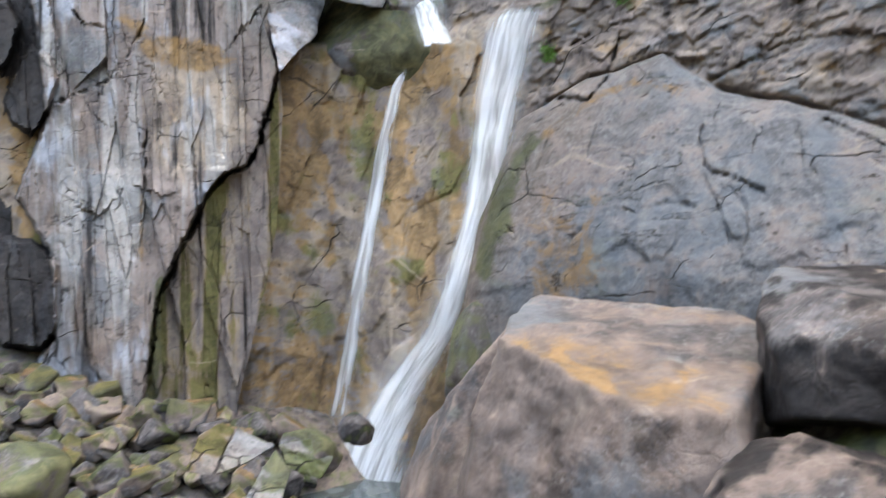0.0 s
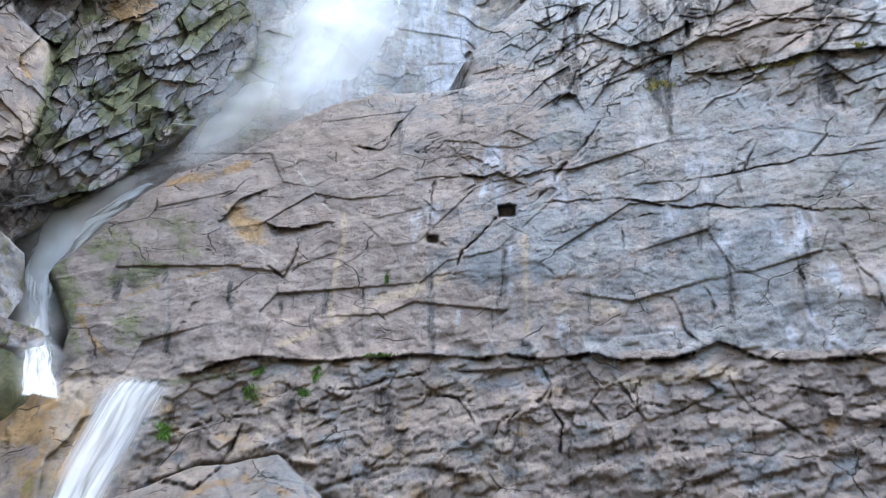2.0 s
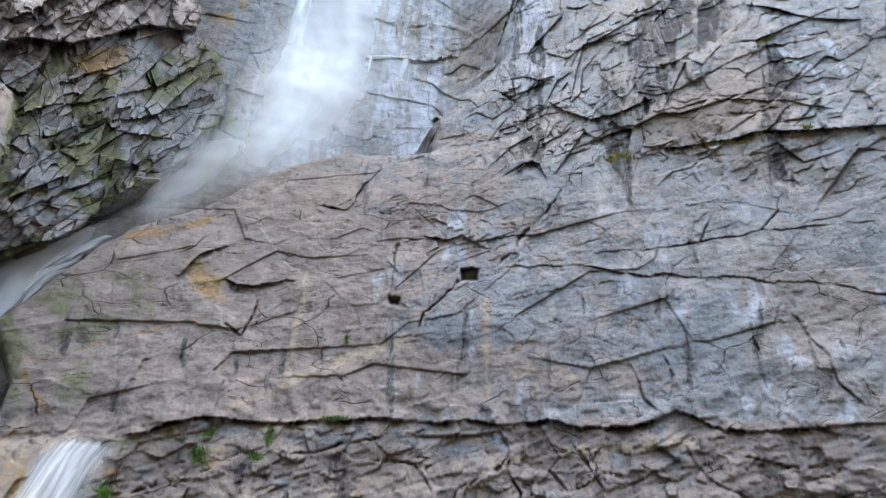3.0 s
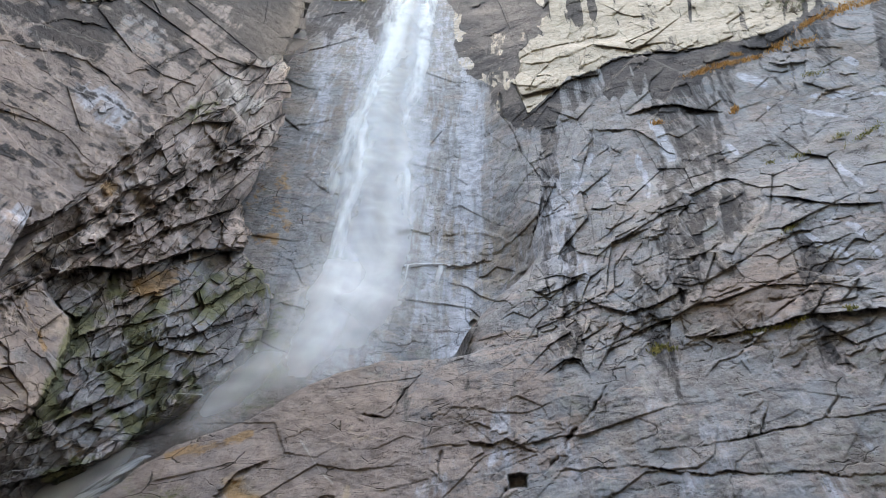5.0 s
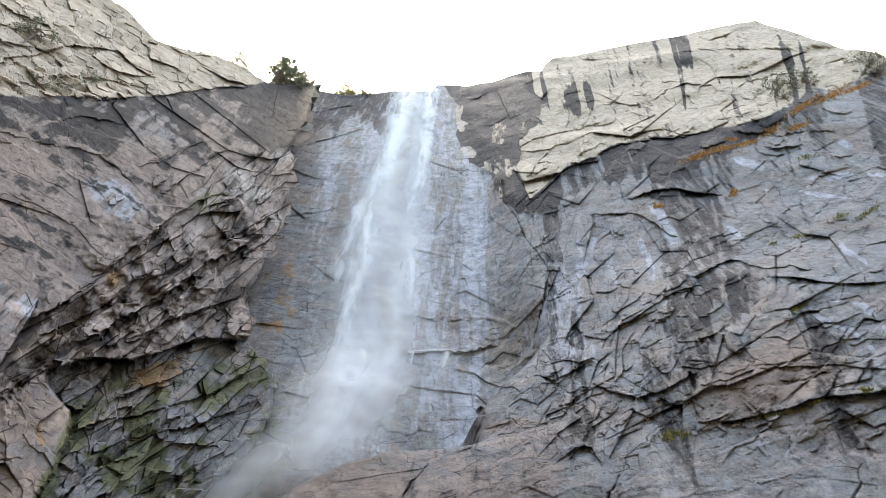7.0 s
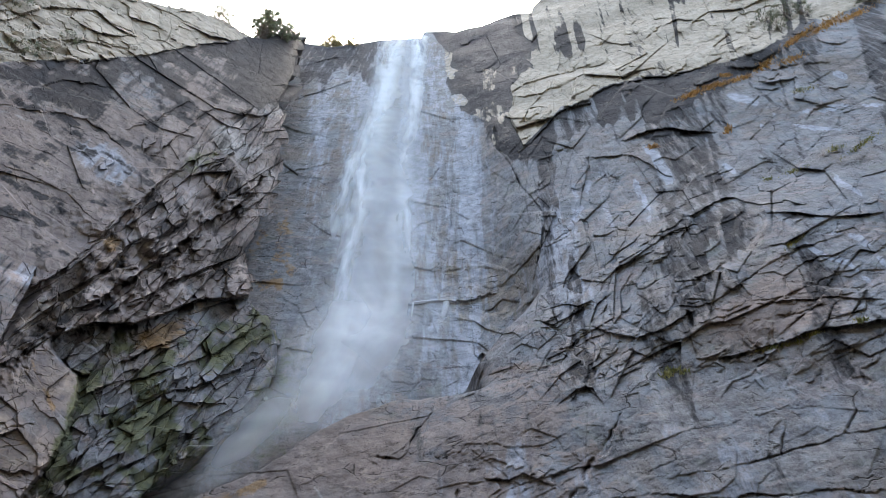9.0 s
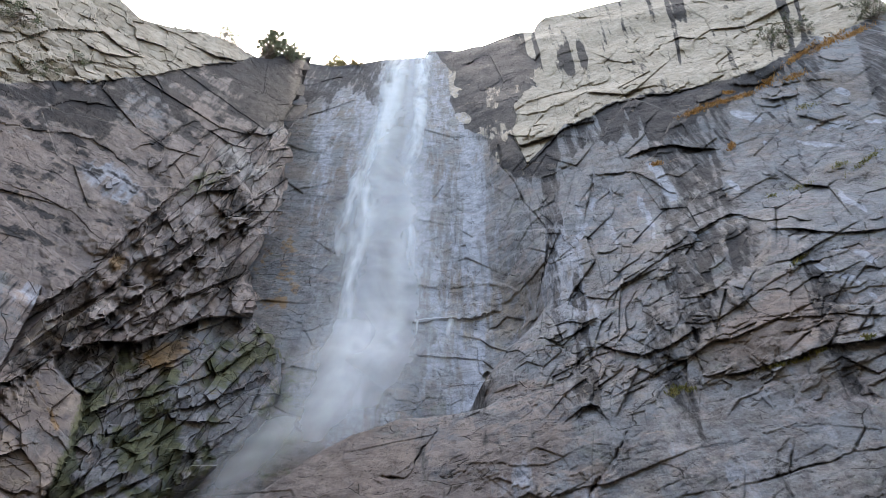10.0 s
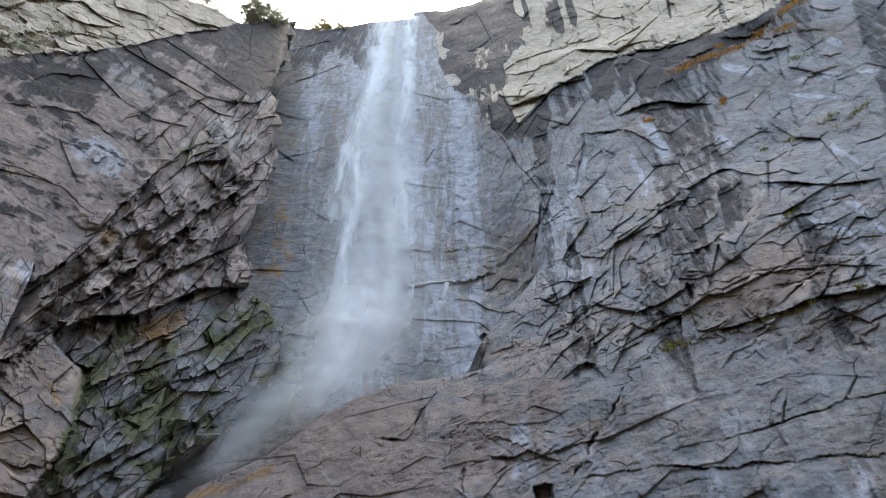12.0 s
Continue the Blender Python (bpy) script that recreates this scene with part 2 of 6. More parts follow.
def blocks(x, z, sx, sz, turn, seed, tilt=0.5, crack=0.35, jitter=0.85):
    """Fractured rock, about one unit high: cells of sx by sz metres, turned by so many degrees, each a tilted facet, with joints between."""
    c, s = math.cos(radians(turn)), math.sin(radians(turn))
    u, v = (x * c + z * s) / sx, (-x * s + z * c) / sz
    iu, iv = np.floor(u), np.floor(v)
    best, second = np.full(u.shape, 9.0), np.full(u.shape, 9.0)
    h = np.zeros(u.shape)
    for di in (-1, 0, 1):
        for dj in (-1, 0, 1):
            cu, cv = iu + di, iv + dj
            du = u - (cu + 0.5 + jitter * (hashed(cu, cv, seed) - 0.5))
            dv = v - (cv + 0.5 + jitter * (hashed(cu, cv, seed + 1) - 0.5))
            r = np.sqrt(du * du + dv * dv)
            near = r < best
            second = np.where(near, best, np.minimum(second, r))
            best = np.where(near, r, best)
            hh = hashed(cu, cv, seed + 2) - 0.5 + tilt * ((hashed(cu, cv, seed + 3) - 0.5) * du * 2 + (hashed(cu, cv, seed + 4) - 0.5) * dv * 2)
            h = np.where(near, hh, h)
    return h - crack * np.exp(-((second - best) / 0.07) ** 2)


def rise(v, width):
    """0 below, 1 above nought, over about that width."""
    return 0.5 + 0.5 * np.tanh(v / width)


def spot(x, z, cx, cz, rx, rz, turn=0.0):
    """A soft oval patch, 1 in its middle."""
    c, s = math.cos(radians(turn)), math.sin(radians(turn))
    u, v = ((x - cx) * c + (z - cz) * s) / rx, (-(x - cx) * s + (z - cz) * c) / rz
    return np.clip(1.25 - (u * u + v * v) * 0.9, 0, 1)


def track(v, pts):
    """Straight lines through pairs (v, value)."""
    return np.interp(v, [p[0] for p in pts], [p[1] for p in pts])


# ---- meshes ----
def grid_mesh(name, x, y, z, material, attributes=None, wrap=False, smooth=True):
    """A mesh from three arrays of one shape (rows, columns)."""
    rows, cols = x.shape
    me = bpy.data.meshes.new(name)
    k = np.arange(rows * cols).reshape(rows, cols)
    q = np.stack([k[:-1, :-1], k[:-1, 1:], k[1:, 1:], k[1:, :-1]], -1).reshape(-1, 4)
    if wrap:
        q = np.concatenate([q, np.stack([k[:-1, -1], k[:-1, 0], k[1:, 0], k[1:, -1]], -1)])
    me.vertices.add(rows * cols)
    me.vertices.foreach_set("co", np.stack([x, y, z], -1).astype(np.float32).ravel())
    me.loops.add(q.size)
    me.loops.foreach_set("vertex_index", q.ravel().astype(np.int32))
    me.polygons.add(len(q))
    me.polygons.foreach_set("loop_start", np.arange(0, q.size, 4, dtype=np.int32))
    me.polygons.foreach_set("use_smooth", np.full(len(q), smooth))
    for key, val in (attributes or {}).items():
        at = me.attributes.new(key, "FLOAT", "POINT")
        at.data.foreach_set("value", np.broadcast_to(val, x.shape).astype(np.float32).ravel())
    me.materials.append(material)
    me.update(calc_edges=True)
    return me


def cloud_mesh(name, verts, faces, material, smooth=False):
    me = bpy.data.meshes.new(name)
    me.from_pydata(verts, [], faces)
    me.polygons.foreach_set("use_smooth", np.full(len(me.polygons), smooth))
    me.materials.append(material)
    me.update()
    return me


def part(name, me, parent, label=""):
    ob = new(name, me)
    ob.parent = parent
    return tagged(ob, label)


# ---- how the walls bear from the valley floor: three flat charts, 12.286 units to the tangent of 45 degrees ----
class Chart:
    """Bearings from the standing place, as units to the right and downwards on a plane square to one line of sight."""

    def __init__(self, yaw, pitch, roll):
        m = aim(yaw, pitch, roll).to_3x3()
        self.right, self.up, self.ahead = np.array(m.col[0]), np.array(m.col[1]), -np.array(m.col[2])

    def of(self, x, y, z):
        z = z - EYE[2]
        c = np.maximum(self.ahead[0] * x + self.ahead[1] * y + self.ahead[2] * z, 0.05 * np.sqrt(x * x + y * y + z * z))
        a = (self.right[0] * x + self.right[1] * y + self.right[2] * z) / c
        b = (self.up[0] * x + self.up[1] * y + self.up[2] * z) / c
        return 7.84 + 12.286 * a, 4.41 - 12.286 * b

    def way(self, u, v):
        """Unit vectors along bearings u, v."""
        u, v = np.asarray(u, float), np.asarray(v, float)
        d = self.ahead + ((u - 7.84) / 12.286)[..., None] * self.right + ((4.41 - v) / 12.286)[..., None] * self.up
        return d / np.linalg.norm(d, axis=-1, keepdims=True)


HIGH, MID, LOW = Chart(-0.03, 57.40, 1.06), Chart(-5.42, 35.13, 2.12), Chart(26.83, -0.30, -0.96)


def spaced(lo, hi, count, weight):
    """Unevenly spaced values from lo to hi, closer where weight is large."""
    v = np.linspace(lo, hi, 4000)
    c = np.concatenate([[0], np.cumsum(0.5 * (weight(v[1:]) + weight(v[:-1])))])
    return np.interp(np.linspace(0, c[-1], count), c, v)


class Relief:
    """Forms laid on a wall in the units of one chart: d is how far the rock stands out, in metres, cut how much of a crack a place is."""

    def __init__(self, u, v, seed, wobble=0.035):
        self.u0, self.v0 = u, v
        jag = blocks(u, v, 0.16, 0.11, 24, seed + 9, 1.6, 0.0)
        self.u = u + wobble * (1.2 * fbm(u, v, 0.45, 3, seed) + 0.35 * jag)
        self.v = v + wobble * (1.2 * fbm(u, v, 0.45, 3, seed + 5) + 0.35 * jag)
        self.p, self.q = u + 0.010 * fbm(u, v, 0.2, 3, seed + 3), v + 0.010 * fbm(u, v, 0.2, 3, seed + 4)
        self.vary = np.clip(0.8 + 1.5 * fbm(u, v, 0.35, 3, seed + 7), 0.12, 1.4)
        self.come = np.clip(0.5 + 2.6 * fbm(u, v, 0.28, 3, seed + 8), 0.05, 1)
        self.d, self.cut = np.zeros(u.shape), np.zeros(u.shape)

    def gap(self, pts, m):
        """Where a broken line is near, and how far off it is there."""
        us, vs = [p[0] for p in pts], [p[1] for p in pts]
        near = np.nonzero((self.u > min(us) - m) & (self.u < max(us) + m) & (self.v > min(vs) - m) & (self.v < max(vs) + m))
        px, pz = self.u[near], self.v[near]
        g, side = np.full(px.shape, 1e6), np.zeros(px.shape)
        for (ax, az), (bx, bz) in zip(pts[:-1], pts[1:]):
            lx, lz = bx - ax, bz - az
            t = np.clip(((px - ax) * lx + (pz - az) * lz) / (lx * lx + lz * lz + 1e-9), 0, 1)
            h = np.hypot(px - ax - t * lx, pz - az - t * lz)
            side = np.where(h < g, np.sign((px - ax) * lz - (pz - az) * lx), side)
            g = np.minimum(g, h)
        return near, g, side

    def crack(self, deep, wide, *pts):
        """A broken joint: it opens and closes along its way, and one side stands a little higher."""
        near, g, side = self.gap(pts, 0.3)
        come = self.come[near]
        f = come * np.exp(-(g / (0.45 * wide * self.vary[near] + 0.009)) ** 2)
        self.d[near] -= 0.6 * deep * f - 0.16 * deep * side * np.exp(-g / 0.07) * np.clip(g / 0.01, 0, 1)
        self.cut[near] = np.maximum(self.cut[near], f * min(1.0, 30 * wide))

    def hairs(self, seed, count, us, vs, length, turns, deep, wide):
        rng = random.Random(seed)
        for _ in range(count):
            x, z, a = rng.uniform(*us), rng.uniform(*vs), radians(rng.choice(turns) + rng.gauss(0, 9))
            pts, step = [(x, z)], rng.uniform(*length) / 3
            for _ in range(3):
                a += rng.gauss(0, 0.3)
                x, z = x + step * math.cos(a), z + step * math.sin(a)
                pts.append((x, z))
            self.crack(0.6 * deep * rng.uniform(0.4, 1.2), wide * rng.uniform(0.7, 1.4), *pts)

    def lip(self, out, taper, deep, under, *pts):
        """A slab whose lower edge runs along pts and stands out, over a hollow that is so deep and heals downwards."""
        us = [p[0] for p in pts]
        near = np.nonzero((self.u > us[0] - 0.3) & (self.u < us[-1] + 0.3))
        u, v = self.u[near], self.v[near]
        t = np.interp(u, us, [p[1] for p in pts]) - v
        ends = np.clip((u - us[0]) / 0.25 + 0.5, 0, 1) * np.clip((us[-1] - u) / 0.25 + 0.5, 0, 1)
        vary = np.clip(self.vary[near], 0.4, 1.2)
        body = np.where(t > 0, 0.7 * out * vary * np.exp(-np.clip(t, 0, 50) / taper), -0.6 * deep * vary * self.come[near] * np.exp(np.clip(t, -50, 0) / under))
        self.d[near] += ends * body

    def step(self, out, fade, *pts):
        """A slab's side: left of a line, given downwards, the rock stands out, and falls back to the left over the fade."""
        vs = [p[1] for p in pts]
        near = np.nonzero((self.v > vs[0] - 0.3) & (self.v < vs[-1] + 0.3))
        u, v = self.u[near], self.v[near]
        t = np.interp(v, vs, [p[0] for p in pts]) - u
        ends = np.clip((v - vs[0]) / 0.25 + 0.5, 0, 1) * np.clip((vs[-1] - v) / 0.25 + 0.5, 0, 1)
        self.d[near] += ends * np.where(t > 0, out * np.exp(-np.clip(t, 0, 50) / fade), 0)

    def wedge(self, u, v, ru, rv, turn, high, tu=0.0, tv=0.0):
        """A sharp-edged block standing out, its face tilted."""
        c, s = math.cos(radians(turn)), math.sin(radians(turn))
        near = np.nonzero((np.abs(self.u - u) < 1.5 * max(ru, rv)) & (np.abs(self.v - v) < 1.5 * max(ru, rv)))
        px, pz = self.u[near] - u, self.v[near] - v
        a, b = (px * c + pz * s) / ru, (-px * s + pz * c) / rv
        room = np.minimum(np.minimum(1 - np.abs(a + 0.2 * b), 1 - np.abs(b - 0.15 * a)), 1.45 - np.abs(a) - np.abs(b))
        self.d[near] += np.clip(room * 8, 0, 1) * np.maximum(0.05 * high, high * (1 + tu * a + tv * b))

    def strew(self, seed, count, us, vs, ru, rv, turn, high):
        rng = random.Random(seed)
        for _ in range(count):
            self.wedge(rng.uniform(*us), rng.uniform(*vs), rng.uniform(*ru), rng.uniform(*rv), turn + rng.gauss(0, 10), rng.uniform(*high), rng.gauss(0, 0.4), 0.5 + rng.gauss(0, 0.3))


def stroke(u, v, wide, *pts):
    """1 along a broken line, falling off over its width."""
    g = np.full(u.shape, 1e6)
    for (ax, az), (bx, bz) in zip(pts[:-1], pts[1:]):
        lx, lz = bx - ax, bz - az
        t = np.clip(((u - ax) * lx + (v - az) * lz) / (lx * lx + lz * lz + 1e-9), 0, 1)
        g = np.minimum(g, np.hypot(u - ax - t * lx, v - az - t * lz))
    return np.exp(-(g / wide) ** 2)


# ---- the cliff with the fall: a base, y over x and z, and the forms laid on it ----
BACK_PROFILE = [(-16, 34.5), (0, 36), (34, 43), (80, 52), (140, 58), (180, 62), (230, 66), (260, 68)]
FALL_PROFILE = [(0, 50), (30, 52), (80, 55.8), (110, 57.0), (140, 58.4), (180, 62.3), (230, 66.3), (260, 68.3)]
RIDGE = [(-40, 20), (-25.5, 23.4), (-21.2, 31.6), (-19.9, 34.4), (-13.8, 38.2), (-10.9, 41.7), (-7.7, 44.8), (-4, 46.9), (3, 47.0), (8, 48)]
RECESS_RIGHT = [(20, 2.5), (46, 2.9), (52, 3.6), (67, 10.5), (99, 10), (126, 9), (200, 1.5), (260, 0)]
BACK_TOP = [(-60, 212), (-41.2, 210.5), (-33.5, 204.4), (-26.4, 208.6), (-19.2, 214.7), (-6.3, 219.7), (-5.3, 229.7), (1.7, 231.3), (5.3, 223.9), (12.3, 220.1), (18.1, 229.5), (23.7, 232.8), (28.9, 230.2), (30.7, 239.4), (34.4, 247.5), (51, 246.7), (66.5, 243), (100, 240)]
BUTTRESS = [(-30, -30), (-17.2, -9), (-16.6, -2.2), (-15.8, 3.6), (-13.9, 8.7), (-9.9, 10.7), (-5.9, 11.4), (-3.1, 9.1), (1.6, 7.4), (3.3, 6.5), (9, 4.8), (14, 1.0), (20, -8)]
PALE_LOW = [(9.0, 2.2), (9.2, 2.5), (9.36, 2.85), (9.6, 2.6), (10.0, 2.2), (10.5, 1.95), (11.0, 1.72), (11.5, 1.6), (12.0, 1.55), (12.6, 1.4), (13.1, 1.3), (13.6, 1.12), (14.2, 0.75), (15.0, 0.45), (17, -0.3)]
PALE_LEFT = [(-1, 9.3), (0.4, 9.0), (0.75, 9.15), (1.0, 9.55), (1.4, 9.5), (1.9, 9.1), (2.3, 9.1), (2.9, 9.3)]
BAND_LOW = [(9.0, 3.0), (9.4, 2.95), (10.0, 2.85), (10.6, 2.52), (11.3, 2.4), (12.0, 2.12), (12.4, 1.95), (13.0, 1.75), (13.6, 1.4), (14.3, 0.95)]
CORNER_LEFT = [(0.6, 7.6), (0.85, 7.75), (1.1, 8.0), (1.5, 8.0), (2.0, 8.1), (2.2, 8.4), (2.4, 8.75), (2.8, 8.85), (3.0, 9.05), (3.2, 9.4)]


def back_base(x, z):
    """The large form: the slab in front, the bay of the fall behind it, the gully and the rounded buttress."""
    front = track(z, BACK_PROFILE) - 0.25 * np.maximum(x, 0) - 0.10 * np.minimum(x, 0)
    # below the brink of the lower step the wall swings round to meet the columned cliff
    swing = 57.6 + 0.7 * x + 0.12 * np.maximum(z, 0)
    front = np.where(z < 21, np.minimum(front, swing + 0.5 * np.maximum(z - 15, 0)), front)
    far = track(z, FALL_PROFILE)
    recess = rise(track(z, RECESS_RIGHT) + 1.5 * fbm(x, z, 9, 4, 31) - x, 0.8 + 3.0 * rise(z - 75, 15)) * rise(z - track(x, RIDGE) - 0.7 * fbm(x, z, 2.5, 4, 33), 0.35)
    # the gully of the middle cascade, left of the hump
    hump_edge = track(z, [(14, -20.6), (16.5, -20.8), (20, -22.0), (23.4, -24.6), (26, -27), (34, -20)])
    gully = rise(hump_edge - x + 0.5 * fbm(x, z, 3, 3, 35), 0.5) * (0.25 * rise(z - 16.2, 0.3) + 0.75 * rise(z - 20.5 + 0.25 * (x + 22), 1.6)) * rise(40 - z, 2)
    back = front + (far - front) * np.maximum(recess, gully)
    over = track(x, BUTTRESS) + 0.25 * fbm(x, z, 2.2, 3, 37) - z
    but = rise(over, 0.12)
    d = 2.6 * np.sqrt(np.clip(over, 0, 9) / 9.0) * rise(14 - x, 3) + 1.6 * but - 1.6 * np.clip(0.7 + 2.4 * fbm(x, z, 2.6, 3, 39), 0.0, 1.5) * np.exp(-((over + 0.2) / 0.22) ** 2) * rise(12 - x, 3) * rise(x + 15.5, 0.5)
    low = rise(15.8 - z, 0.3) * rise(-15.5 - x, 0.6)
    d = d + 2.6 * fbm(x, z, 34, 3, 51) * (1 - 0.5 * recess) * rise(x + 8, 10)
    return back - d, dict(but=but, low=low, recess=recess, gully=gully, smooth=recess * rise(z - 40, 3))


def back_high(r, m):
    """The walls round the fall, above the slab."""
    # roofs, ledges and the long grassy cleft
    r.lip(1.6, 0.45, 2.6, 0.07, (12.9, 6.58), (13.3, 6.5), (13.7, 6.38), (14.1, 6.27), (14.6, 6.08), (15.0, 6.02), (15.8, 5.92), (17.5, 5.6))
    r.lip(1.8, 0.25, 2.4, 0.10, (11.2, 2.72), (11.4, 2.62), (11.7, 2.52), (11.95, 2.50), (12.2, 2.55), (12.7, 2.58))
    r.lip(1.4, 0.20, 1.2, 0.12, (13.75, 1.5), (14.1, 1.42), (14.5, 1.36), (14.8, 1.36))
    r.lip(1.2, 0.30, 1.4, 0.25, (12.3, 4.05), (12.6, 3.9), (12.85, 3.76), (13.1, 3.74), (13.3, 3.8), (13.6, 3.86), (14.0, 3.78), (14.3, 3.85))
    r.lip(0.9, 0.25, 1.8, 0.05, (13.7, 4.02), (14.0, 3.98), (14.25, 4.0), (14.5, 4.05), (15.0, 4.08), (15.7, 4.02))
    r.lip(0.9, 0.30, 0.9, 0.20, (10.5, 3.05), (10.9, 3.0), (11.3, 2.98), (11.6, 3.12), (11.9, 3.35))
    r.lip(0.8, 0.3, 1.0, 0.12, (9.6, 5.9), (9.9, 6.0), (10.3, 5.75), (10.5, 5.6))
    r.lip(0.8, 0.35, 0.8, 0.15, (10.6, 6.0), (11.0, 6.15), (11.4, 6.25), (11.8, 6.1), (12.2, 5.85), (12.35, 5.75))
    r.lip(0.7, 0.35, 0.8, 0.12, (11.2, 4.9), (11.6, 4.6), (12.0, 4.35), (12.4, 4.2))
    r.lip(0.8, 0.4, 0.5, 0.10, (12.9, 5.45), (13.3, 5.2), (13.8, 4.85), (14.3, 4.62), (14.9, 4.45))
    r.lip(0.6, 0.3, 0.5, 0.08, (13.6, 5.65), (14.2, 5.55), (14.9, 5.52), (15.7, 5.55))
    r.lip(1.3, 0.35, 1.0, 0.10, (9.3, 2.9), (9.6, 2.62), (10.0, 2.22), (10.5, 1.97), (11.0, 1.74), (11.5, 1.62), (12.0, 1.57), (12.6, 1.42))
    r.lip(1.5, 0.20, 2.0, 0.10, (11.0, 1.66), (11.3, 1.5), (11.7, 1.44), (12.0, 1.5))
    r.lip(2.0, 0.30, 2.5, 0.28, (11.5, 0.95), (11.8, 0.72), (12.1, 0.58), (12.3, 0.62))
    r.lip(1.6, 0.25, 1.6, 0.14, (9.9, 0.92), (10.3, 0.8), (10.8, 0.95), (11.1, 1.05), (11.4, 1.0))
    r.lip(1.3, 0.2, 1.3, 0.08, (9.3, 1.75), (9.7, 1.62), (10.2, 1.5), (10.6, 1.35))
    r.lip(1.4, 0.25, 1.2, 0.10, (12.6, 0.75), (13.1, 0.55), (13.7, 0.35), (14.4, 0.28))
    r.lip(1.6, 0.25, 1.6, 0.12, (9.4, 0.3), (10.0, 0.25), (10.8, 0.2), (11.8, 0.05), (13.0, -0.05), (15.0, -0.2))
    # the ledge on which the fall breaks, and long thin lines across the wall behind it
    r.lip(0.9, 0.8, 0.2, 0.3, (5.4, 5.75), (6.0, 5.6), (6.6, 5.58), (7.3, 5.61), (7.8, 5.56), (8.4, 5.52), (8.8, 5.4))
    r.lip(0.4, 0.3, 0.4, 0.15, (7.8, 4.6), (8.3, 4.5), (8.8, 4.72), (9.3, 4.85))
    r.lip(0.3, 0.25, 0.4, 0.10, (7.9, 5.05), (8.4, 4.95), (8.9, 5.0))
    r.lip(0.4, 0.3, 0.5, 0.08, (5.1, 3.3), (5.5, 3.2), (6.0, 3.15), (6.3, 3.2))
    r.lip(0.9, 0.25, 1.4, 0.10, (5.1, 2.2), (5.3, 2.0), (5.6, 1.9), (5.9, 1.78), (6.3, 1.68))
    r.lip(0.6, 0.25, 0.8, 0.10, (5.5, 1.4), (5.9, 1.3), (6.4, 1.2))
    r.lip(0.8, 0.2, 1.0, 0.06, (7.6, 1.2), (7.9, 1.1), (8.4, 1.0), (8.7, 0.85))
    # the step between the smooth wall and the broken one
    r.crack(1.4, 0.04, (8.85, 2.5), (8.88, 2.85), (9.1, 3.1), (9.3, 3.5), (9.55, 3.75), (9.7, 4.0), (9.72, 4.4), (9.6, 4.9))
    r.crack(1.0, 0.03, (9.6, 4.9), (9.55, 5.3), (9.8, 5.6), (9.95, 5.95))
    r.crack(1.2, 0.04, (8.45, 6.1), (8.48, 6.5), (8.6, 6.6))
    r.crack(0.7, 0.018, (8.1, 3.75), (8.05, 3.95), (8.06, 4.2), (8.0, 4.35))
    r.crack(1.0, 0.03, (9.8, 5.05), (9.85, 5.3), (9.7, 5.35))
    r.crack(0.8, 0.02, (11.05, 4.7), (10.95, 5.1), (10.8, 5.6))
    r.crack(0.8, 0.02, (10.95, 5.1), (11.2, 4.9), (11.5, 4.65), (11.8, 4.3))
    r.crack(1.2, 0.035, (12.3, 5.75), (12.35, 6.0), (12.3, 6.2), (12.45, 6.5), (12.4, 6.75))
    r.crack(0.5, 0.012, (12.3, 5.55), (13.2, 5.6), (14.2, 5.5), (15.68, 5.55))
    r.crack(0.6, 0.015, (13.9, 5.85), (14.3, 5.8), (14.6, 5.65))
    r.crack(0.5, 0.012, (14.9, 3.4), (14.5, 3.6), (14.0, 3.65))
    # the bay with its rounded block
    r.d -= 1.6 * spot(r.u, r.v, 13.25, 4.28, 0.36, 0.48, 15)
    r.d += 1.5 * np.sqrt(np.clip(1 - ((r.u - 13.08) / 0.24) ** 2 - ((r.v - 5.1) / 0.26) ** 2, 0, 1))
    r.d -= 1.4 * spot(r.u, r.v, 8.62, 6.56, 0.07, 0.07)
    above = rise(7.2 - r.v0, 0.3)
    broken = above * (1 - m["smooth"])
    r.d += broken * (0.9 * blocks(r.p, r.q, 1.5, 0.8, -28, 90, 1.3, 0.10) + 0.38 * blocks(r.p, r.q, 0.55, 0.28, -30, 94, 1.2, 0.15) + 0.12 * blocks(r.p, r.q, 0.2, 0.1, -25, 98, 1.1, 0.15))
    rib = np.exp(-((r.u0 - 10.6) / 1.3) ** 2) * rise(r.v0 - 2.9, 0.2) * above * (1 - m["smooth"])
    r.d += rib * (0.7 * blocks(r.p + 0.25 * r.q, r.q, 0.42, 0.75, 12, 102, 1.3, 0.15) + 0.3 * blocks(r.p, r.q, 0.18, 0.3, 8, 106, 1.2, 0.15))
    r.d += above * m["smooth"] * (0.5 * blocks(r.p, r.q, 1.1, 0.38, 14, 105, 0.9, 0.10) + 0.16 * blocks(r.p, r.q, 0.34, 0.15, -18, 108, 1.1, 0.12) + 0.05 * blocks(r.p, r.q, 0.12, 0.07, 10, 109, 1.1, 0.15))
    r.d += above * (1 - 0.6 * m["smooth"]) * (0.55 * fbm(r.p, r.q + 0.5 * r.p, 0.8, 6, 1131, 0.5) + 0.06 * fbm(r.p, r.q, 0.14, 4, 1133, 0.6))
    pale = m["pale"]
    r.d += pale * (1.8 * blocks(r.p, r.q, 0.9, 0.4, -18, 97, 1.3, 0.1) + 0.7 * blocks(r.p, r.q, 0.35, 0.2, -30, 101, 1.2, 0.15))
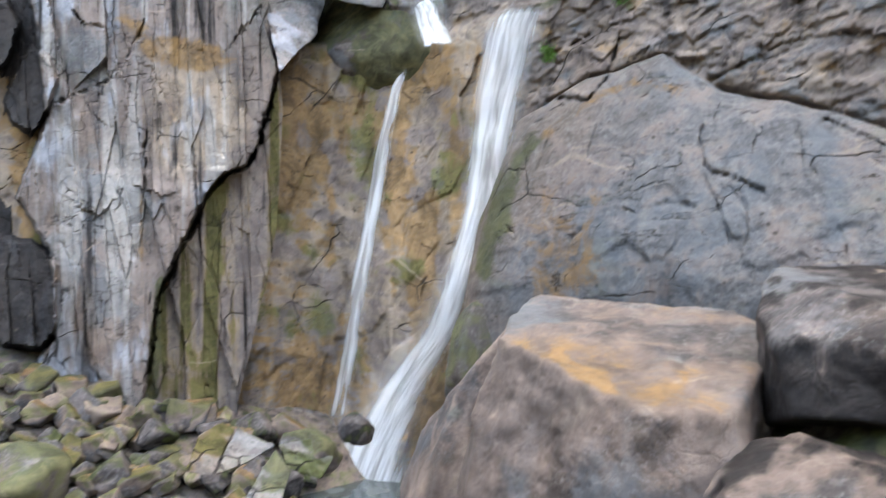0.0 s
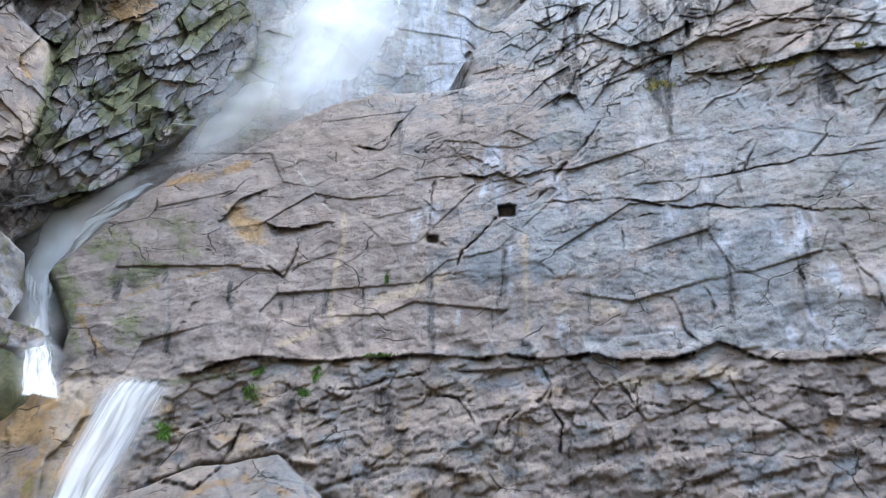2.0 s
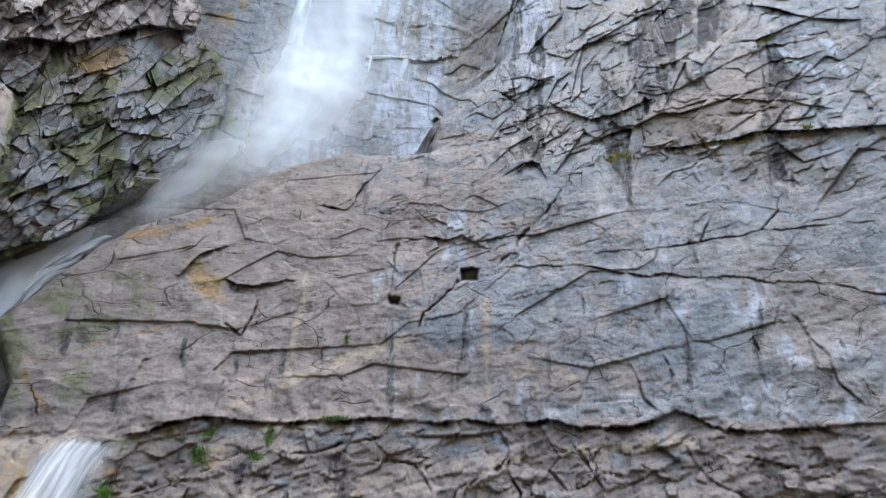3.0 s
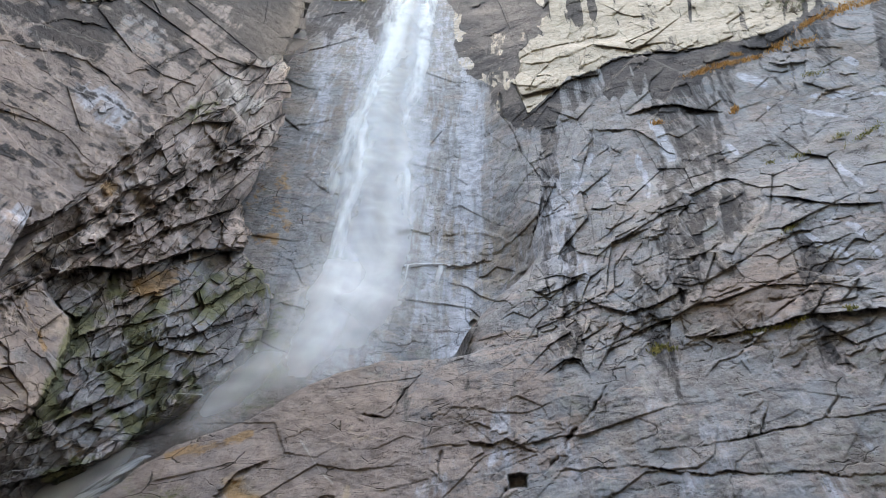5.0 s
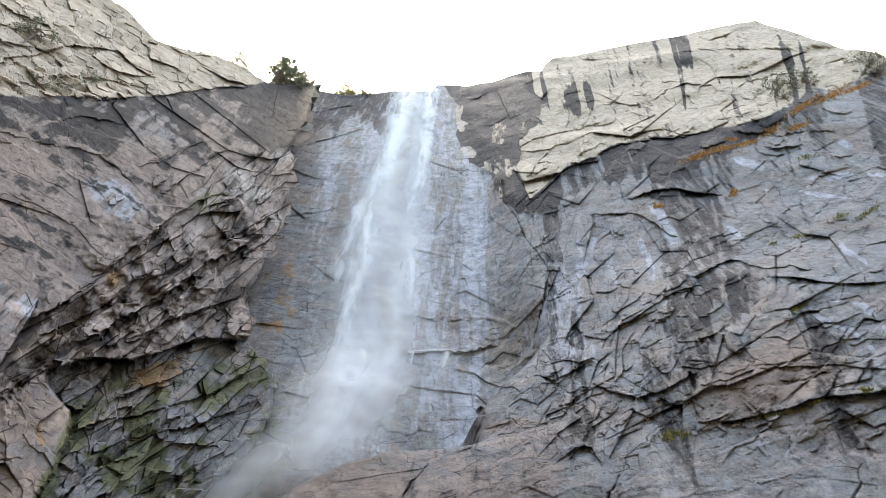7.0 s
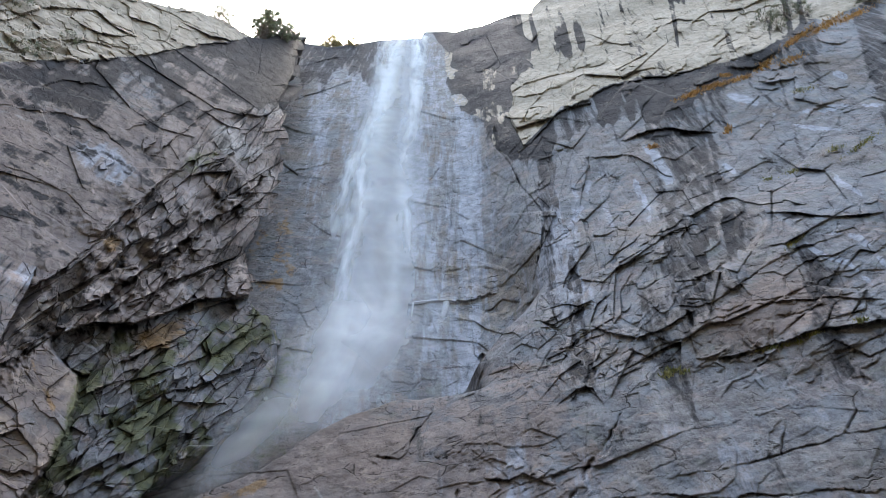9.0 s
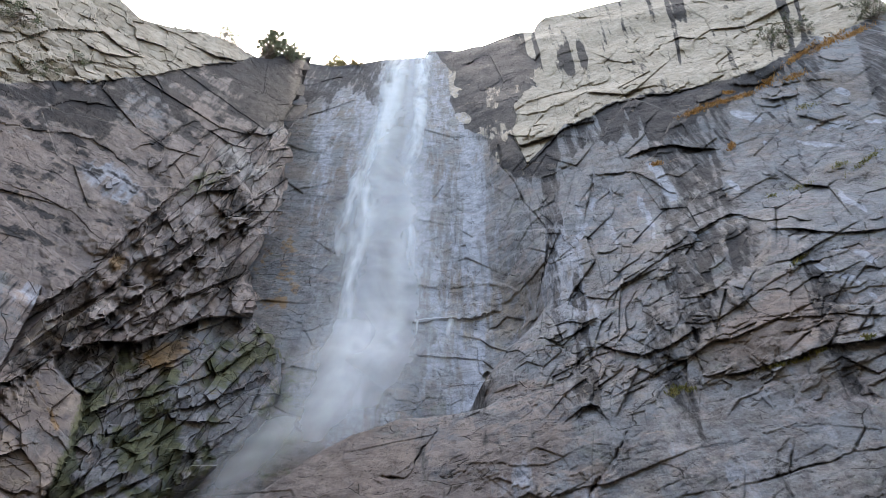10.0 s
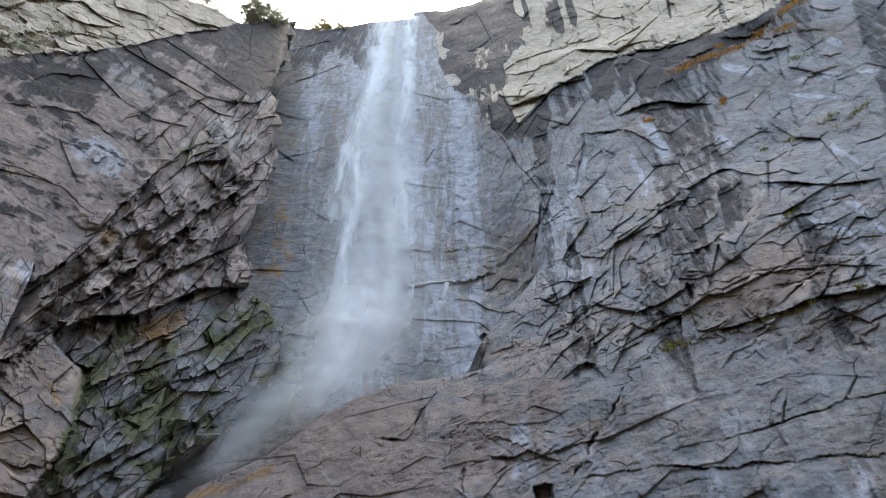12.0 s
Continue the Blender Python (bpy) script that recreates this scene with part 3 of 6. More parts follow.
    r.strew(1005, 70, (9.6, 15.6), (2.6, 7.0), (0.08, 0.30), (0.04, 0.12), -26, (0.10, 0.35))
    r.strew(1006, 40, (9.3, 15.6), (-0.2, 2.2), (0.10, 0.40), (0.05, 0.15), -18, (0.3, 0.9))
    r.hairs(53, 60, (9.6, 15.6), (2.4, 7.0), (0.3, 1.0), (-25, -15, -50, 75), 0.45, 0.010)
    r.hairs(54, 26, (5.2, 9.2), (1.6, 7.0), (0.2, 0.8), (10, -10, 85), 0.3, 0.009)


def back_mid(r):
    """The great slab below the foot of the fall."""
    r.lip(0.9, 0.5, 2.8, 0.05, (2.7, 7.3), (3.0, 7.28), (3.4, 7.08), (4.0, 7.0), (5.2, 7.1), (6.0, 7.06), (7.0, 7.0), (8.0, 7.05), (8.6, 7.0), (9.2, 7.1), (9.7, 7.05), (10.2, 7.0), (10.6, 7.13), (11.5, 7.12), (12.0, 6.97), (12.3, 6.83), (12.6, 6.9), (13.0, 7.08), (13.6, 7.18), (14.2, 7.12), (15.0, 7.08), (15.8, 7.0), (18, 6.8))
    r.lip(0.5, 0.3, 1.4, 0.03, (7.4, 7.32), (8.0, 7.3), (8.8, 7.25), (9.4, 7.18))
    r.lip(0.2, 0.35, 1.2, 0.020, (9.3, 4.3), (10.0, 4.3), (10.6, 4.25), (11.2, 4.37), (11.8, 4.42), (12.1, 4.38), (12.5, 4.45), (13.0, 4.45), (13.5, 4.4), (14.0, 4.52), (14.8, 4.5), (15.7, 4.65), (17, 4.8))
    r.lip(0.15, 0.3, 0.9, 0.016, (11.0, 4.02), (11.6, 3.95), (12.2, 3.9), (13.0, 3.75), (13.7, 3.62), (14.5, 3.52), (15.7, 3.42), (17, 3.2))
    r.lip(0.08, 0.3, 0.5, 0.012, (8.0, 5.25), (8.8, 5.0), (9.5, 4.85), (10.3, 4.68), (11.2, 4.55))
    r.lip(0.08, 0.3, 0.4, 0.012, (11.8, 3.3), (12.6, 3.15), (13.4, 3.0), (14.2, 2.7), (15.0, 2.5))
    r.lip(0.8, 0.25, 1.3, 0.09, (4.35, 4.6), (4.55, 4.7), (4.9, 4.7), (5.1, 4.66), (5.45, 4.6))
    r.lip(0.8, 0.25, 1.0, 0.12, (3.5, 4.52), (3.7, 4.3), (3.9, 4.15), (4.3, 4.02))
    r.lip(0.5, 0.3, 0.6, 0.06, (2.6, 6.55), (2.75, 6.35), (2.95, 6.02))
    r.lip(0.6, 0.3, 0.8, 0.05, (7.8, 3.8), (8.2, 3.84), (8.5, 3.78), (8.9, 3.98))
    # the chimney, the square hole and the seam below it
    r.crack(1.4, 0.045, (10.65, 2.45), (10.4, 2.7), (10.2, 3.0), (10.02, 3.2), (9.8, 3.5), (9.5, 3.8))
    r.crack(1.0, 0.030, (9.5, 3.8), (9.3, 4.1), (9.1, 4.3), (8.75, 4.45))
    r.crack(1.2, 0.030, (8.4, 4.6), (8.15, 4.85), (8.0, 5.0), (7.8, 5.15), (7.72, 5.4))
    r.crack(0.9, 0.022, (6.0, 3.3), (6.4, 3.36), (6.55, 3.2), (6.68, 2.9), (6.95, 2.65))
    r.crack(0.8, 0.020, (4.35, 5.4), (4.6, 5.6), (4.75, 5.3), (4.88, 5.0))
    r.crack(0.8, 0.022, (7.35, 3.95), (7.25, 4.4), (7.2, 4.9), (7.45, 5.02))
    r.crack(0.7, 0.018, (12.5, 3.85), (12.6, 3.5), (12.8, 3.3))
    r.crack(0.7, 0.018, (12.72, 3.8), (12.9, 3.35))
    r.crack(0.7, 0.018, (13.85, 3.62), (14.15, 3.2))
    r.crack(0.8, 0.020, (14.8, 3.4), (15.3, 3.3), (15.7, 3.0))
    r.crack(0.6, 0.020, (10.62, 4.85), (10.65, 5.2), (10.55, 5.6), (10.45, 5.7))
    r.crack(0.8, 0.030, (11.2, 5.95), (11.5, 6.05), (11.62, 6.3), (11.7, 6.6), (11.95, 6.8))
    r.crack(0.6, 0.018, (12.1, 5.9), (12.25, 6.2), (12.2, 6.6))
    r.crack(0.7, 0.020, (13.65, 5.3), (13.7, 5.55), (13.8, 5.75))
    r.crack(0.8, 0.025, (14.45, 5.15), (14.8, 5.6), (15.05, 5.8), (15.2, 6.3), (15.6, 6.6))
    r.crack(0.6, 0.018, (14.7, 5.6), (14.85, 6.0), (14.85, 6.4))
    r.crack(0.9, 0.025, (9.2, 7.3), (9.35, 7.6), (9.3, 7.9), (9.55, 8.3), (9.5, 8.8))
    r.crack(0.9, 0.022, (9.35, 7.6), (9.1, 7.95), (8.8, 8.05), (8.4, 8.25), (8.3, 8.7))
    r.crack(0.8, 0.022, (10.35, 7.55), (10.05, 7.9), (10.4, 8.25), (10.7, 8.15), (11.0, 7.9), (11.3, 7.95))
    r.crack(0.8, 0.022, (10.5, 7.45), (10.75, 7.8), (11.0, 8.2), (11.1, 8.6))
    r.crack(0.9, 0.025, (12.5, 7.45), (12.65, 7.7), (12.9, 8.0), (13.3, 8.2), (13.9, 8.55))
    r.crack(0.8, 0.02, (11.2, 8.2), (11.6, 8.1), (11.9, 7.9), (11.7, 7.8))
    r.crack(0.8, 0.022, (5.4, 7.6), (5.9, 7.62), (6.4, 7.45), (7.0, 7.35))
    r.crack(0.8, 0.022, (6.7, 7.8), (7.3, 7.75), (7.7, 7.8), (7.95, 8.2))
    r.crack(0.7, 0.02, (13.6, 7.6), (14.3, 7.8), (15.0, 7.75), (15.7, 7.9))
    r.crack(0.7, 0.02, (13.2, 8.5), (14.2, 8.25), (15.0, 8.4), (15.7, 8.2))
    r.d -= 2.2 * rise(0.15 - np.abs(r.u - 8.6), 0.015) * rise(0.10 - np.abs(r.v - 4.46 + 0.1 * (r.u - 8.6)), 0.015)
    r.d -= 1.2 * rise(0.09 - np.abs(r.u - 7.28), 0.02) * rise(0.06 - np.abs(r.v - 4.95), 0.02)
    here = rise(r.v0 - 1.7, 0.3)
    broken = np.exp(-((r.u0 - 8.6) / 1.6) ** 2 - ((r.v0 - 3.7) / 0.9) ** 2) + 0.9 * rise(r.v0 - 7.15, 0.05)
    r.d += here * (0.26 * blocks(r.p, r.q, 2.2, 0.8, -12, 60, 1.0, 0.02) + (0.05 + 0.26 * broken) * blocks(r.p, r.q, 0.6, 0.28, -12, 70, 1.2, 0.10) + (0.03 + 0.10 * broken) * blocks(r.p, r.q, 0.2, 0.09, -16, 80, 1.1, 0.12) + 0.012 * blocks(r.p, r.q, 0.08, 0.035, -10, 85, 1.1, 0.1))
    r.d += here * (0.45 * fbm(r.p + 0.2 * r.q, 1.7 * r.q, 0.9, 6, 1231, 0.5) + 0.05 * fbm(r.p, 2.2 * r.q, 0.16, 4, 1233, 0.6))
    r.strew(1003, 22, (4.0, 15.6), (7.3, 9.2), (0.10, 0.35), (0.06, 0.16), -5, (0.15, 0.45))
    r.hairs(51, 46, (3.0, 15.6), (2.4, 6.9), (0.3, 1.1), (-12, -15, -10, -60), 0.35, 0.008)
    r.hairs(52, 26, (4.0, 15.6), (7.2, 9.4), (0.3, 0.9), (-5, -12, 66, 110), 0.4, 0.010)


def back_low(r, m):
    """The rounded buttress and the stained step of the lower cascade."""
    r.crack(0.5, 0.045, (12.45, 2.25), (12.38, 2.5), (12.5, 2.95), (12.6, 3.05), (13.0, 3.12), (13.5, 3.38))
    r.crack(0.4, 0.030, (12.48, 3.15), (12.75, 3.75), (12.85, 4.05), (12.9, 4.3))
    r.crack(0.4, 0.030, (14.15, 2.2), (14.18, 2.6), (14.22, 2.92))
    r.crack(0.3, 0.030, (11.5, 3.66), (11.8, 3.58), (12.2, 3.62))
    r.crack(0.3, 0.025, (14.2, 4.15), (14.45, 3.92), (14.85, 3.9), (14.98, 4.3), (15.0, 4.85))
    r.crack(0.3, 0.05, (13.15, 3.5), (13.25, 4.1), (13.1, 4.7), (12.9, 5.1))
    r.crack(1.0, 0.05, (9.9, 1.75), (10.4, 1.75), (10.75, 1.4), (10.95, 0.6))
    r.crack(0.8, 0.04, (9.6, 1.0), (10.1, 0.8), (10.6, 0.5), (11.0, 0.4))
    r.crack(0.7, 0.03, (12.5, 1.45), (13.0, 1.2), (14.0, 0.7), (15.6, 0.5))
    r.crack(0.7, 0.03, (14.6, 2.1), (15.2, 2.35), (15.7, 2.55))
    u, v = r.u, r.v
    r.d += m["low"] * (0.35 * np.cos((u - 6.5) * 3.4) + 0.8 * fbm(u, v * 0.2, 0.9, 4, 41) + 0.35 * blocks(u + 0.15 * v, v, 0.5, 1.8, 14, 45, 1.2, 0.15) + 0.12 * blocks(u, v, 0.2, 0.5, 12, 47, 1.1, 0.2))
    r.d += 0.12 * m["but"] * blocks(u, v, 0.9, 0.6, -20, 48, 1.1, 0.0) + 0.03 * m["but"] * blocks(u, v, 0.2, 0.12, -20, 49, 1.1, 0.1)


def back_stains_shade(high, mid, low, m):
    u, v = high.u, high.v
    a, b = mid.u, mid.v
    e, f = low.u, low.v
    hang = fbm(u - 0.35 * (v - 4) * (u - 7.84) / 8, v * 0.1, 0.35, 4, 205)
    run = fbm(a, b * 0.10, 0.3, 4, 207)
    spotty, fleck = fbm(u, v, 0.7, 4, 209), fbm(u, v, 0.25, 4, 211)
    thread = fbm(u - 0.25 * v, v * 0.12, 0.11, 3, 212)
    upper = rise(7.4 - high.v0, 0.3) * (1 - m["smooth"]) * (1 - m["pale"])
    slab = rise(high.v0 - 7.4, 0.3) * rise(7.0 - mid.v0, 0.05)
    foot = rise(mid.v0 - 7.0, 0.05) * (1 - m["but"]) * (1 - m["low"])
    hump = slab * np.clip(1.3 - ((a - 3.2) / 4.2) ** 2 - ((b - 5.4) / 3.2) ** 2, 0, 1)
    hollow = spot(a, b, 3.95, 4.6, 0.5, 0.3, 45)
    warm = np.clip(0.9 * m["low"] + foot * (0.75 + spotty) + 0.8 * hump + slab * (0.06 + 0.25 * rise(9.0 - a, 1.5)) + slab * 0.5 * spot(a, b, 8.5, 6.3, 3.2, 0.7) + 0.5 * slab * spotty + 0.3 * m["but"] + upper * (0.7 * spot(u, v, 13.9, 5.7, 1.4, 0.6, -20) + 0.4 * spot(u, v, 9.6, 6.9, 1.2, 0.4)) + 0.35 * rise(high.v0 - 7.2, 0.2) * rise(9.8 - a, 0.6) * rise(4.2 - b, 0.3), 0, 1)
    rust = np.clip(m["low"] * (0.5 + 1.3 * fbm(e, f * 0.2, 0.5, 4, 213) + 0.5 * spotty) + 0.85 * slab * stroke(a, b, 0.06, (0.85, 6.25), (1.05, 6.65), (1.3, 6.95), (1.65, 7.1)) + 0.6 * stroke(a, b, 0.025, (0.3, 6.1), (1.4, 6.0), (2.6, 5.6), (4.0, 5.3)) * slab + 0.5 * hollow + 0.55 * stroke(a, b, 0.10, (2.6, 3.85), (3.2, 3.8), (4.0, 3.55)) + 0.35 * foot * np.clip(spotty + 0.2, 0, 1) + 0.4 * spot(e, f, 10.0, 4.4, 0.8, 1.3, 10) * m["but"] + 0.4 * m["but"] * stroke(e, f, 0.12, (9.6, 2.4), (10.4, 1.8), (11.2, 1.45), (12.0, 1.6)) + m["smooth"] * 0.3 * spot(u, v, 4.95, 4.7, 0.5, 1.1) * (0.5 + 2.5 * fleck), 0, 1)
    moss = np.clip(m["low"] * (0.02 - 0.9 * fbm(e, f, 0.8, 3, 215)) + 0.7 * spot(e, f, 6.2, 0.7, 1.1, 0.8) + 0.6 * m["but"] * stroke(e, f, 0.25, (8.6, 4.8), (8.9, 3.4), (9.4, 2.5)) + 0.6 * slab * spot(a, b, 1.4, 5.6, 2.0, 1.3, -30) * (0.7 + spotty) + 0.45 * stroke(a, b, 0.10, (2.0, 7.5), (3.0, 7.4), (4.1, 7.3), (4.0, 7.9)) + 0.5 * m["smooth"] * spot(u, v, 4.7, 7.2, 0.7, 1.4), 0, 1)
    # darker band below the pale cap, darker corner and crest by the brink
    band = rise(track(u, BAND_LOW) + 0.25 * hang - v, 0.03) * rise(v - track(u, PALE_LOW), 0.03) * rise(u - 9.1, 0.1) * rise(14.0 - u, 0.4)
    corner = rise(u - track(v, CORNER_LEFT) + 0.25 * hang, 0.04) * rise(3.0 - v, 0.1) * rise(9.7 - u, 0.1) * (1 - m["pale"])
    crest = rise(1.55 - v + 0.6 * hang, 0.12) * rise(6.9 - u, 0.2) * m["smooth"]
    # shade in the bay and under the roofs, painted as dark ovals
    roof_shade = np.maximum.reduce([spot(u, v, 11.6, 2.62, 0.35, 0.07, -10), spot(u, v, 12.35, 2.6, 0.3, 0.05), spot(u, v, 13.2, 4.3, 0.3, 0.5, 15), spot(u, v, 14.15, 4.05, 0.3, 0.06, 5)])
    # carved cracks, darkened in colour to deepen their shade
    cut = np.maximum(np.maximum(high.cut * rise(7.4 - high.v0, 0.1), mid.cut * rise(mid.v0 - 1.7, 0.1) * rise(low.v0 + 99, 1)), 0.3 * low.cut)
    # wet seeps, whose bluish sky sheen is painted as colour
    seep_sheen = np.maximum.reduce([stroke(u, v, 0.10, (11.6, 2.85), (11.75, 3.1), (11.95, 3.45)), stroke(u, v, 0.09, (11.35, 3.4), (11.45, 3.7), (11.6, 4.05)), stroke(u, v, 0.06, (12.9, 3.12), (13.1, 3.25), (13.4, 3.5)), stroke(u, v, 0.05, (14.8, 3.2), (15.0, 3.5), (15.45, 3.72)), stroke(u, v, 0.05, (13.7, 2.3), (14.3, 2.25), (14.8, 2.15), (15.7, 2.1)), stroke(u, v, 0.035, (13.6, 2.5), (14.2, 2.47), (15.0, 2.55)), stroke(u, v, 0.045, (14.4, 4.58), (14.75, 4.8), (15.1, 4.9), (15.55, 5.25)), stroke(u, v, 0.05, (14.8, 4.35), (15.3, 4.45), (15.8, 4.9)), stroke(u, v, 0.06, (13.0, 1.92), (13.3, 2.0), (13.5, 2.1)), stroke(u, v, 0.05, (14.8, 1.5), (15.05, 1.6)), stroke(u, v, 0.07, (10.5, 3.5), (10.4, 3.9), (10.1, 4.5))])
    # the last ovals paint overhang shade on the pale cap, broken by streaks
    dark = np.clip(-0.7 * seep_sheen + 0.4 * cut + 0.95 * band * (0.8 + hang) + 0.95 * corner * (1.0 - 1.0 * rise(fleck - 0.17, 0.02) * rise(v - 1.1, 0.1)) + 0.6 * crest + 0.5 * upper * np.clip(0.5 + 2.4 * hang, 0, 1) + 0.3 * foot * np.clip(0.5 + 1.5 * spotty, 0, 1) + 0.45 * roof_shade + 0.35 * slab * np.clip(2.2 * run - 0.1, 0, 1) + 0.55 * m["pale"] * np.clip(3.5 * thread - 0.2, 0, 1) * rise(1.5 - v, 0.3) * (0.5 + 1.5 * np.clip(spotty + 0.2, 0, 1)) + m["pale"] * np.clip(0.5 + 4 * thread, 0, 1) * (0.8 * spot(u, v, 10.2, 0.95, 0.35, 0.28, -20) + 0.9 * spot(u, v, 11.95, 0.85, 0.25, 0.32, 20) + 0.6 * spot(u, v, 9.3, 0.8, 0.4, 0.5)), 0, 1)
    pale = np.clip(m["pale"] * (0.9 + 0.4 * spotty), 0, 1) + 0.9 * corner * rise(fleck - 0.17, 0.02) * rise(v - 1.1, 0.1)
    # blue tone, plus painted wet sheen on seeps and mist haze behind the fall
    blue = np.clip(0.55 * m["smooth"] * (0.75 + hang) * rise(u - 5.6, 0.3) + 0.75 * upper * spot(u, v, 10.4, 4.6, 1.0, 1.6) * (0.65 + 1.5 * hang) + 0.8 * seep_sheen * (0.75 + 2.6 * fleck) * upper + slab * rise(a - 6.5, 1.0) * (0.10 + 0.6 * spotty), 0, 1)
    veins = np.maximum.reduce([stroke(a, b, 0.018, (4.9, 3.7), (5.2, 4.1), (5.5, 4.4)), stroke(a, b, 0.015, (3.6, 4.5), (3.9, 4.9), (4.5, 5.3)), stroke(a, b, 0.015, (7.0, 6.4), (7.6, 6.7), (8.6, 6.75)), stroke(a, b, 0.02, (15.2, 5.5), (15.5, 6.2), (15.7, 6.5))])
    tan = np.clip(0.8 * slab * np.maximum.reduce([stroke(a, b, 0.06, (5.75, 4.5), (5.6, 5.3), (5.4, 6.3)), stroke(a, b, 0.07, (8.9, 4.9), (8.92, 5.8), (8.95, 6.6)), stroke(a, b, 0.10, (6.2, 6.0), (6.8, 5.9), (7.5, 5.6)), 0.6 * stroke(a, b, 0.15, (9.4, 6.2), (9.8, 6.1), (10.6, 6.2)), stroke(a, b, 0.06, (4.5, 6.8), (6.0, 6.2))]) + 0.8 * hollow + 0.85 * foot * stroke(a, b, 0.13, (10.4, 7.55), (11.4, 7.5), (12.6, 7.3)) * (0.8 + fleck) + 0.3 * foot * rise(9 - a, 2) + 0.9 * m["low"] * (0.6 + spotty) + 0.4 * m["smooth"] * spot(u, v, 8.6, 5.5, 0.9, 0.9), 0, 1)
    chalk = np.clip(0.7 * veins * slab + 0.5 * slab * np.clip(2 * run - 0.35, 0, 1) + 0.5 * upper * np.clip(2.5 * hang - 0.4, 0, 1), 0, 1)
    wet = np.clip(0.9 * m["but"] + 0.7 * slab + 0.8 * foot + 0.05 * m["low"] + 0.7 * m["gully"] + 0.1 * m["smooth"] + 0.45 * upper, 0, 1)
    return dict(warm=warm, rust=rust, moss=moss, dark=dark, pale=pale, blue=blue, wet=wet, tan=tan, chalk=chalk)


def pulled(x, y, z, d):
    """Points brought nearer to the standing place by d metres."""
    k = 1 - d / np.sqrt(x * x + y * y + (z - EYE[2]) ** 2)
    return x * k, y * k, EYE[2] + (z - EYE[2]) * k


def back_forms(x, z):
    """Where the finished cliff lies over the base's x and z, and its stains and painted shade."""
    y, m = back_base(x, z)
    hu, hv = HIGH.of(x, y, z)
    au, av = MID.of(x, y, z)
    lu, lv = LOW.of(x, y, z)
    m["pale"] = rise(track(hu, PALE_LOW) + 0.12 * fbm(hu, hv, 0.4, 4, 217) - hv, 0.02) * rise(hu - track(hv, PALE_LEFT) + 0.2 * fbm(hu, hv, 0.4, 4, 219), 0.03)
    high, mid, low = Relief(hu, hv, 1100), Relief(au, av, 1200), Relief(lu, lv, 1300, 0.03)
    back_high(high, m)
    back_mid(mid)
    back_low(low, m)
    soft = 1 - m["but"]
    d = high.d * rise(7.4 - hv, 0.25) + mid.d * soft * rise(hv - 7.4, 0.25) * (1 - m["low"]) + low.d * rise(lv + 0.9, 0.2)
    return *pulled(x, y, z, d), back_stains_shade(high, mid, low, m)


def build_back():
    us = spaced(-46, 98, 1200, lambda v: 0.10 + 1.0 / (1 + ((v - 6) / 30) ** 2))
    rel = spaced(0, 1, 980, lambda v: 0.08 + 1.0 / (1 + ((226 * v - 46) / 40) ** 2))
    x = np.repeat(us[None], len(rel), 0)
    top = track(us, BACK_TOP) + 1.6 * fbm(us, us * 0, 5, 4, 301) * (np.abs(us + 11) > 6.5)
    z = -16 + rel[:, None] * 226.0
    z = np.where(z > 185, 185 + (z - 185) / 25.0 * (top[None] - 185), z)
    x, y, z, stains = back_forms(x, z)
    # the flat land behind the brink closes the top
    extra = np.array([0.6, 2, 6, 20, 70, 200])[:, None]
    x, y, z = np.vstack([x, np.repeat(x[-1:], 6, 0)]), np.vstack([y, y[-1:] + extra]), np.vstack([z, z[-1:] - 0.3 * (1 - np.exp(-extra)) + 0.03 * extra])
    stains = {k: np.vstack([v, np.repeat(v[-1:], 6, 0)]) for k, v in stains.items()}
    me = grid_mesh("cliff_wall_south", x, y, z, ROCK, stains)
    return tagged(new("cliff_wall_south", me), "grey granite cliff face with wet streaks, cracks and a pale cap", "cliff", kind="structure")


# ---- the overhanging wall on the other side of the fall ----
LEFT_EDGE = [(0.5, 5.5), (0.9, 5.45), (1.3, 5.35), (1.65, 5.3), (2.05, 5.05), (2.3, 5.15), (2.6, 5.22), (3.0, 5.1), (3.5, 5.0), (3.9, 4.85), (4.4, 4.62), (4.85, 4.45), (5.2, 4.55), (5.5, 4.55), (5.9, 4.9), (6.3, 5.05), (7.0, 4.9), (7.6, 4.5), (8.3, 3.7), (8.9, 2.9), (9.5, 2.0), (10.2, 0.9), (11.0, -0.4), (13.5, -4.0)]
LEFT_SKY = [(-5, -3.2), (0, -1.4), (2.0, -0.35), (2.3, 0.0), (2.5, 0.2), (2.75, 0.26), (3.1, 0.37), (3.7, 0.42), (4.0, 0.55), (4.3, 0.75), (4.5, 0.88), (4.8, 0.92), (5.1, 0.85), (5.5, 0.9)]
LEFT_PALE = [(-5, 1.0), (0, 1.3), (1.0, 1.32), (2.0, 1.3), (2.7, 1.2), (3.3, 1.08), (4.0, 0.98), (4.4, 0.92), (5.6, 0.6)]
BROW = [(-4, 8.2), (-1, 7.0), (0.5, 6.45), (1.0, 6.15), (1.5, 5.95), (1.9, 5.88), (2.4, 5.92), (3.1, 5.72), (3.7, 5.5), (4.5, 5.48), (5.2, 5.3)]


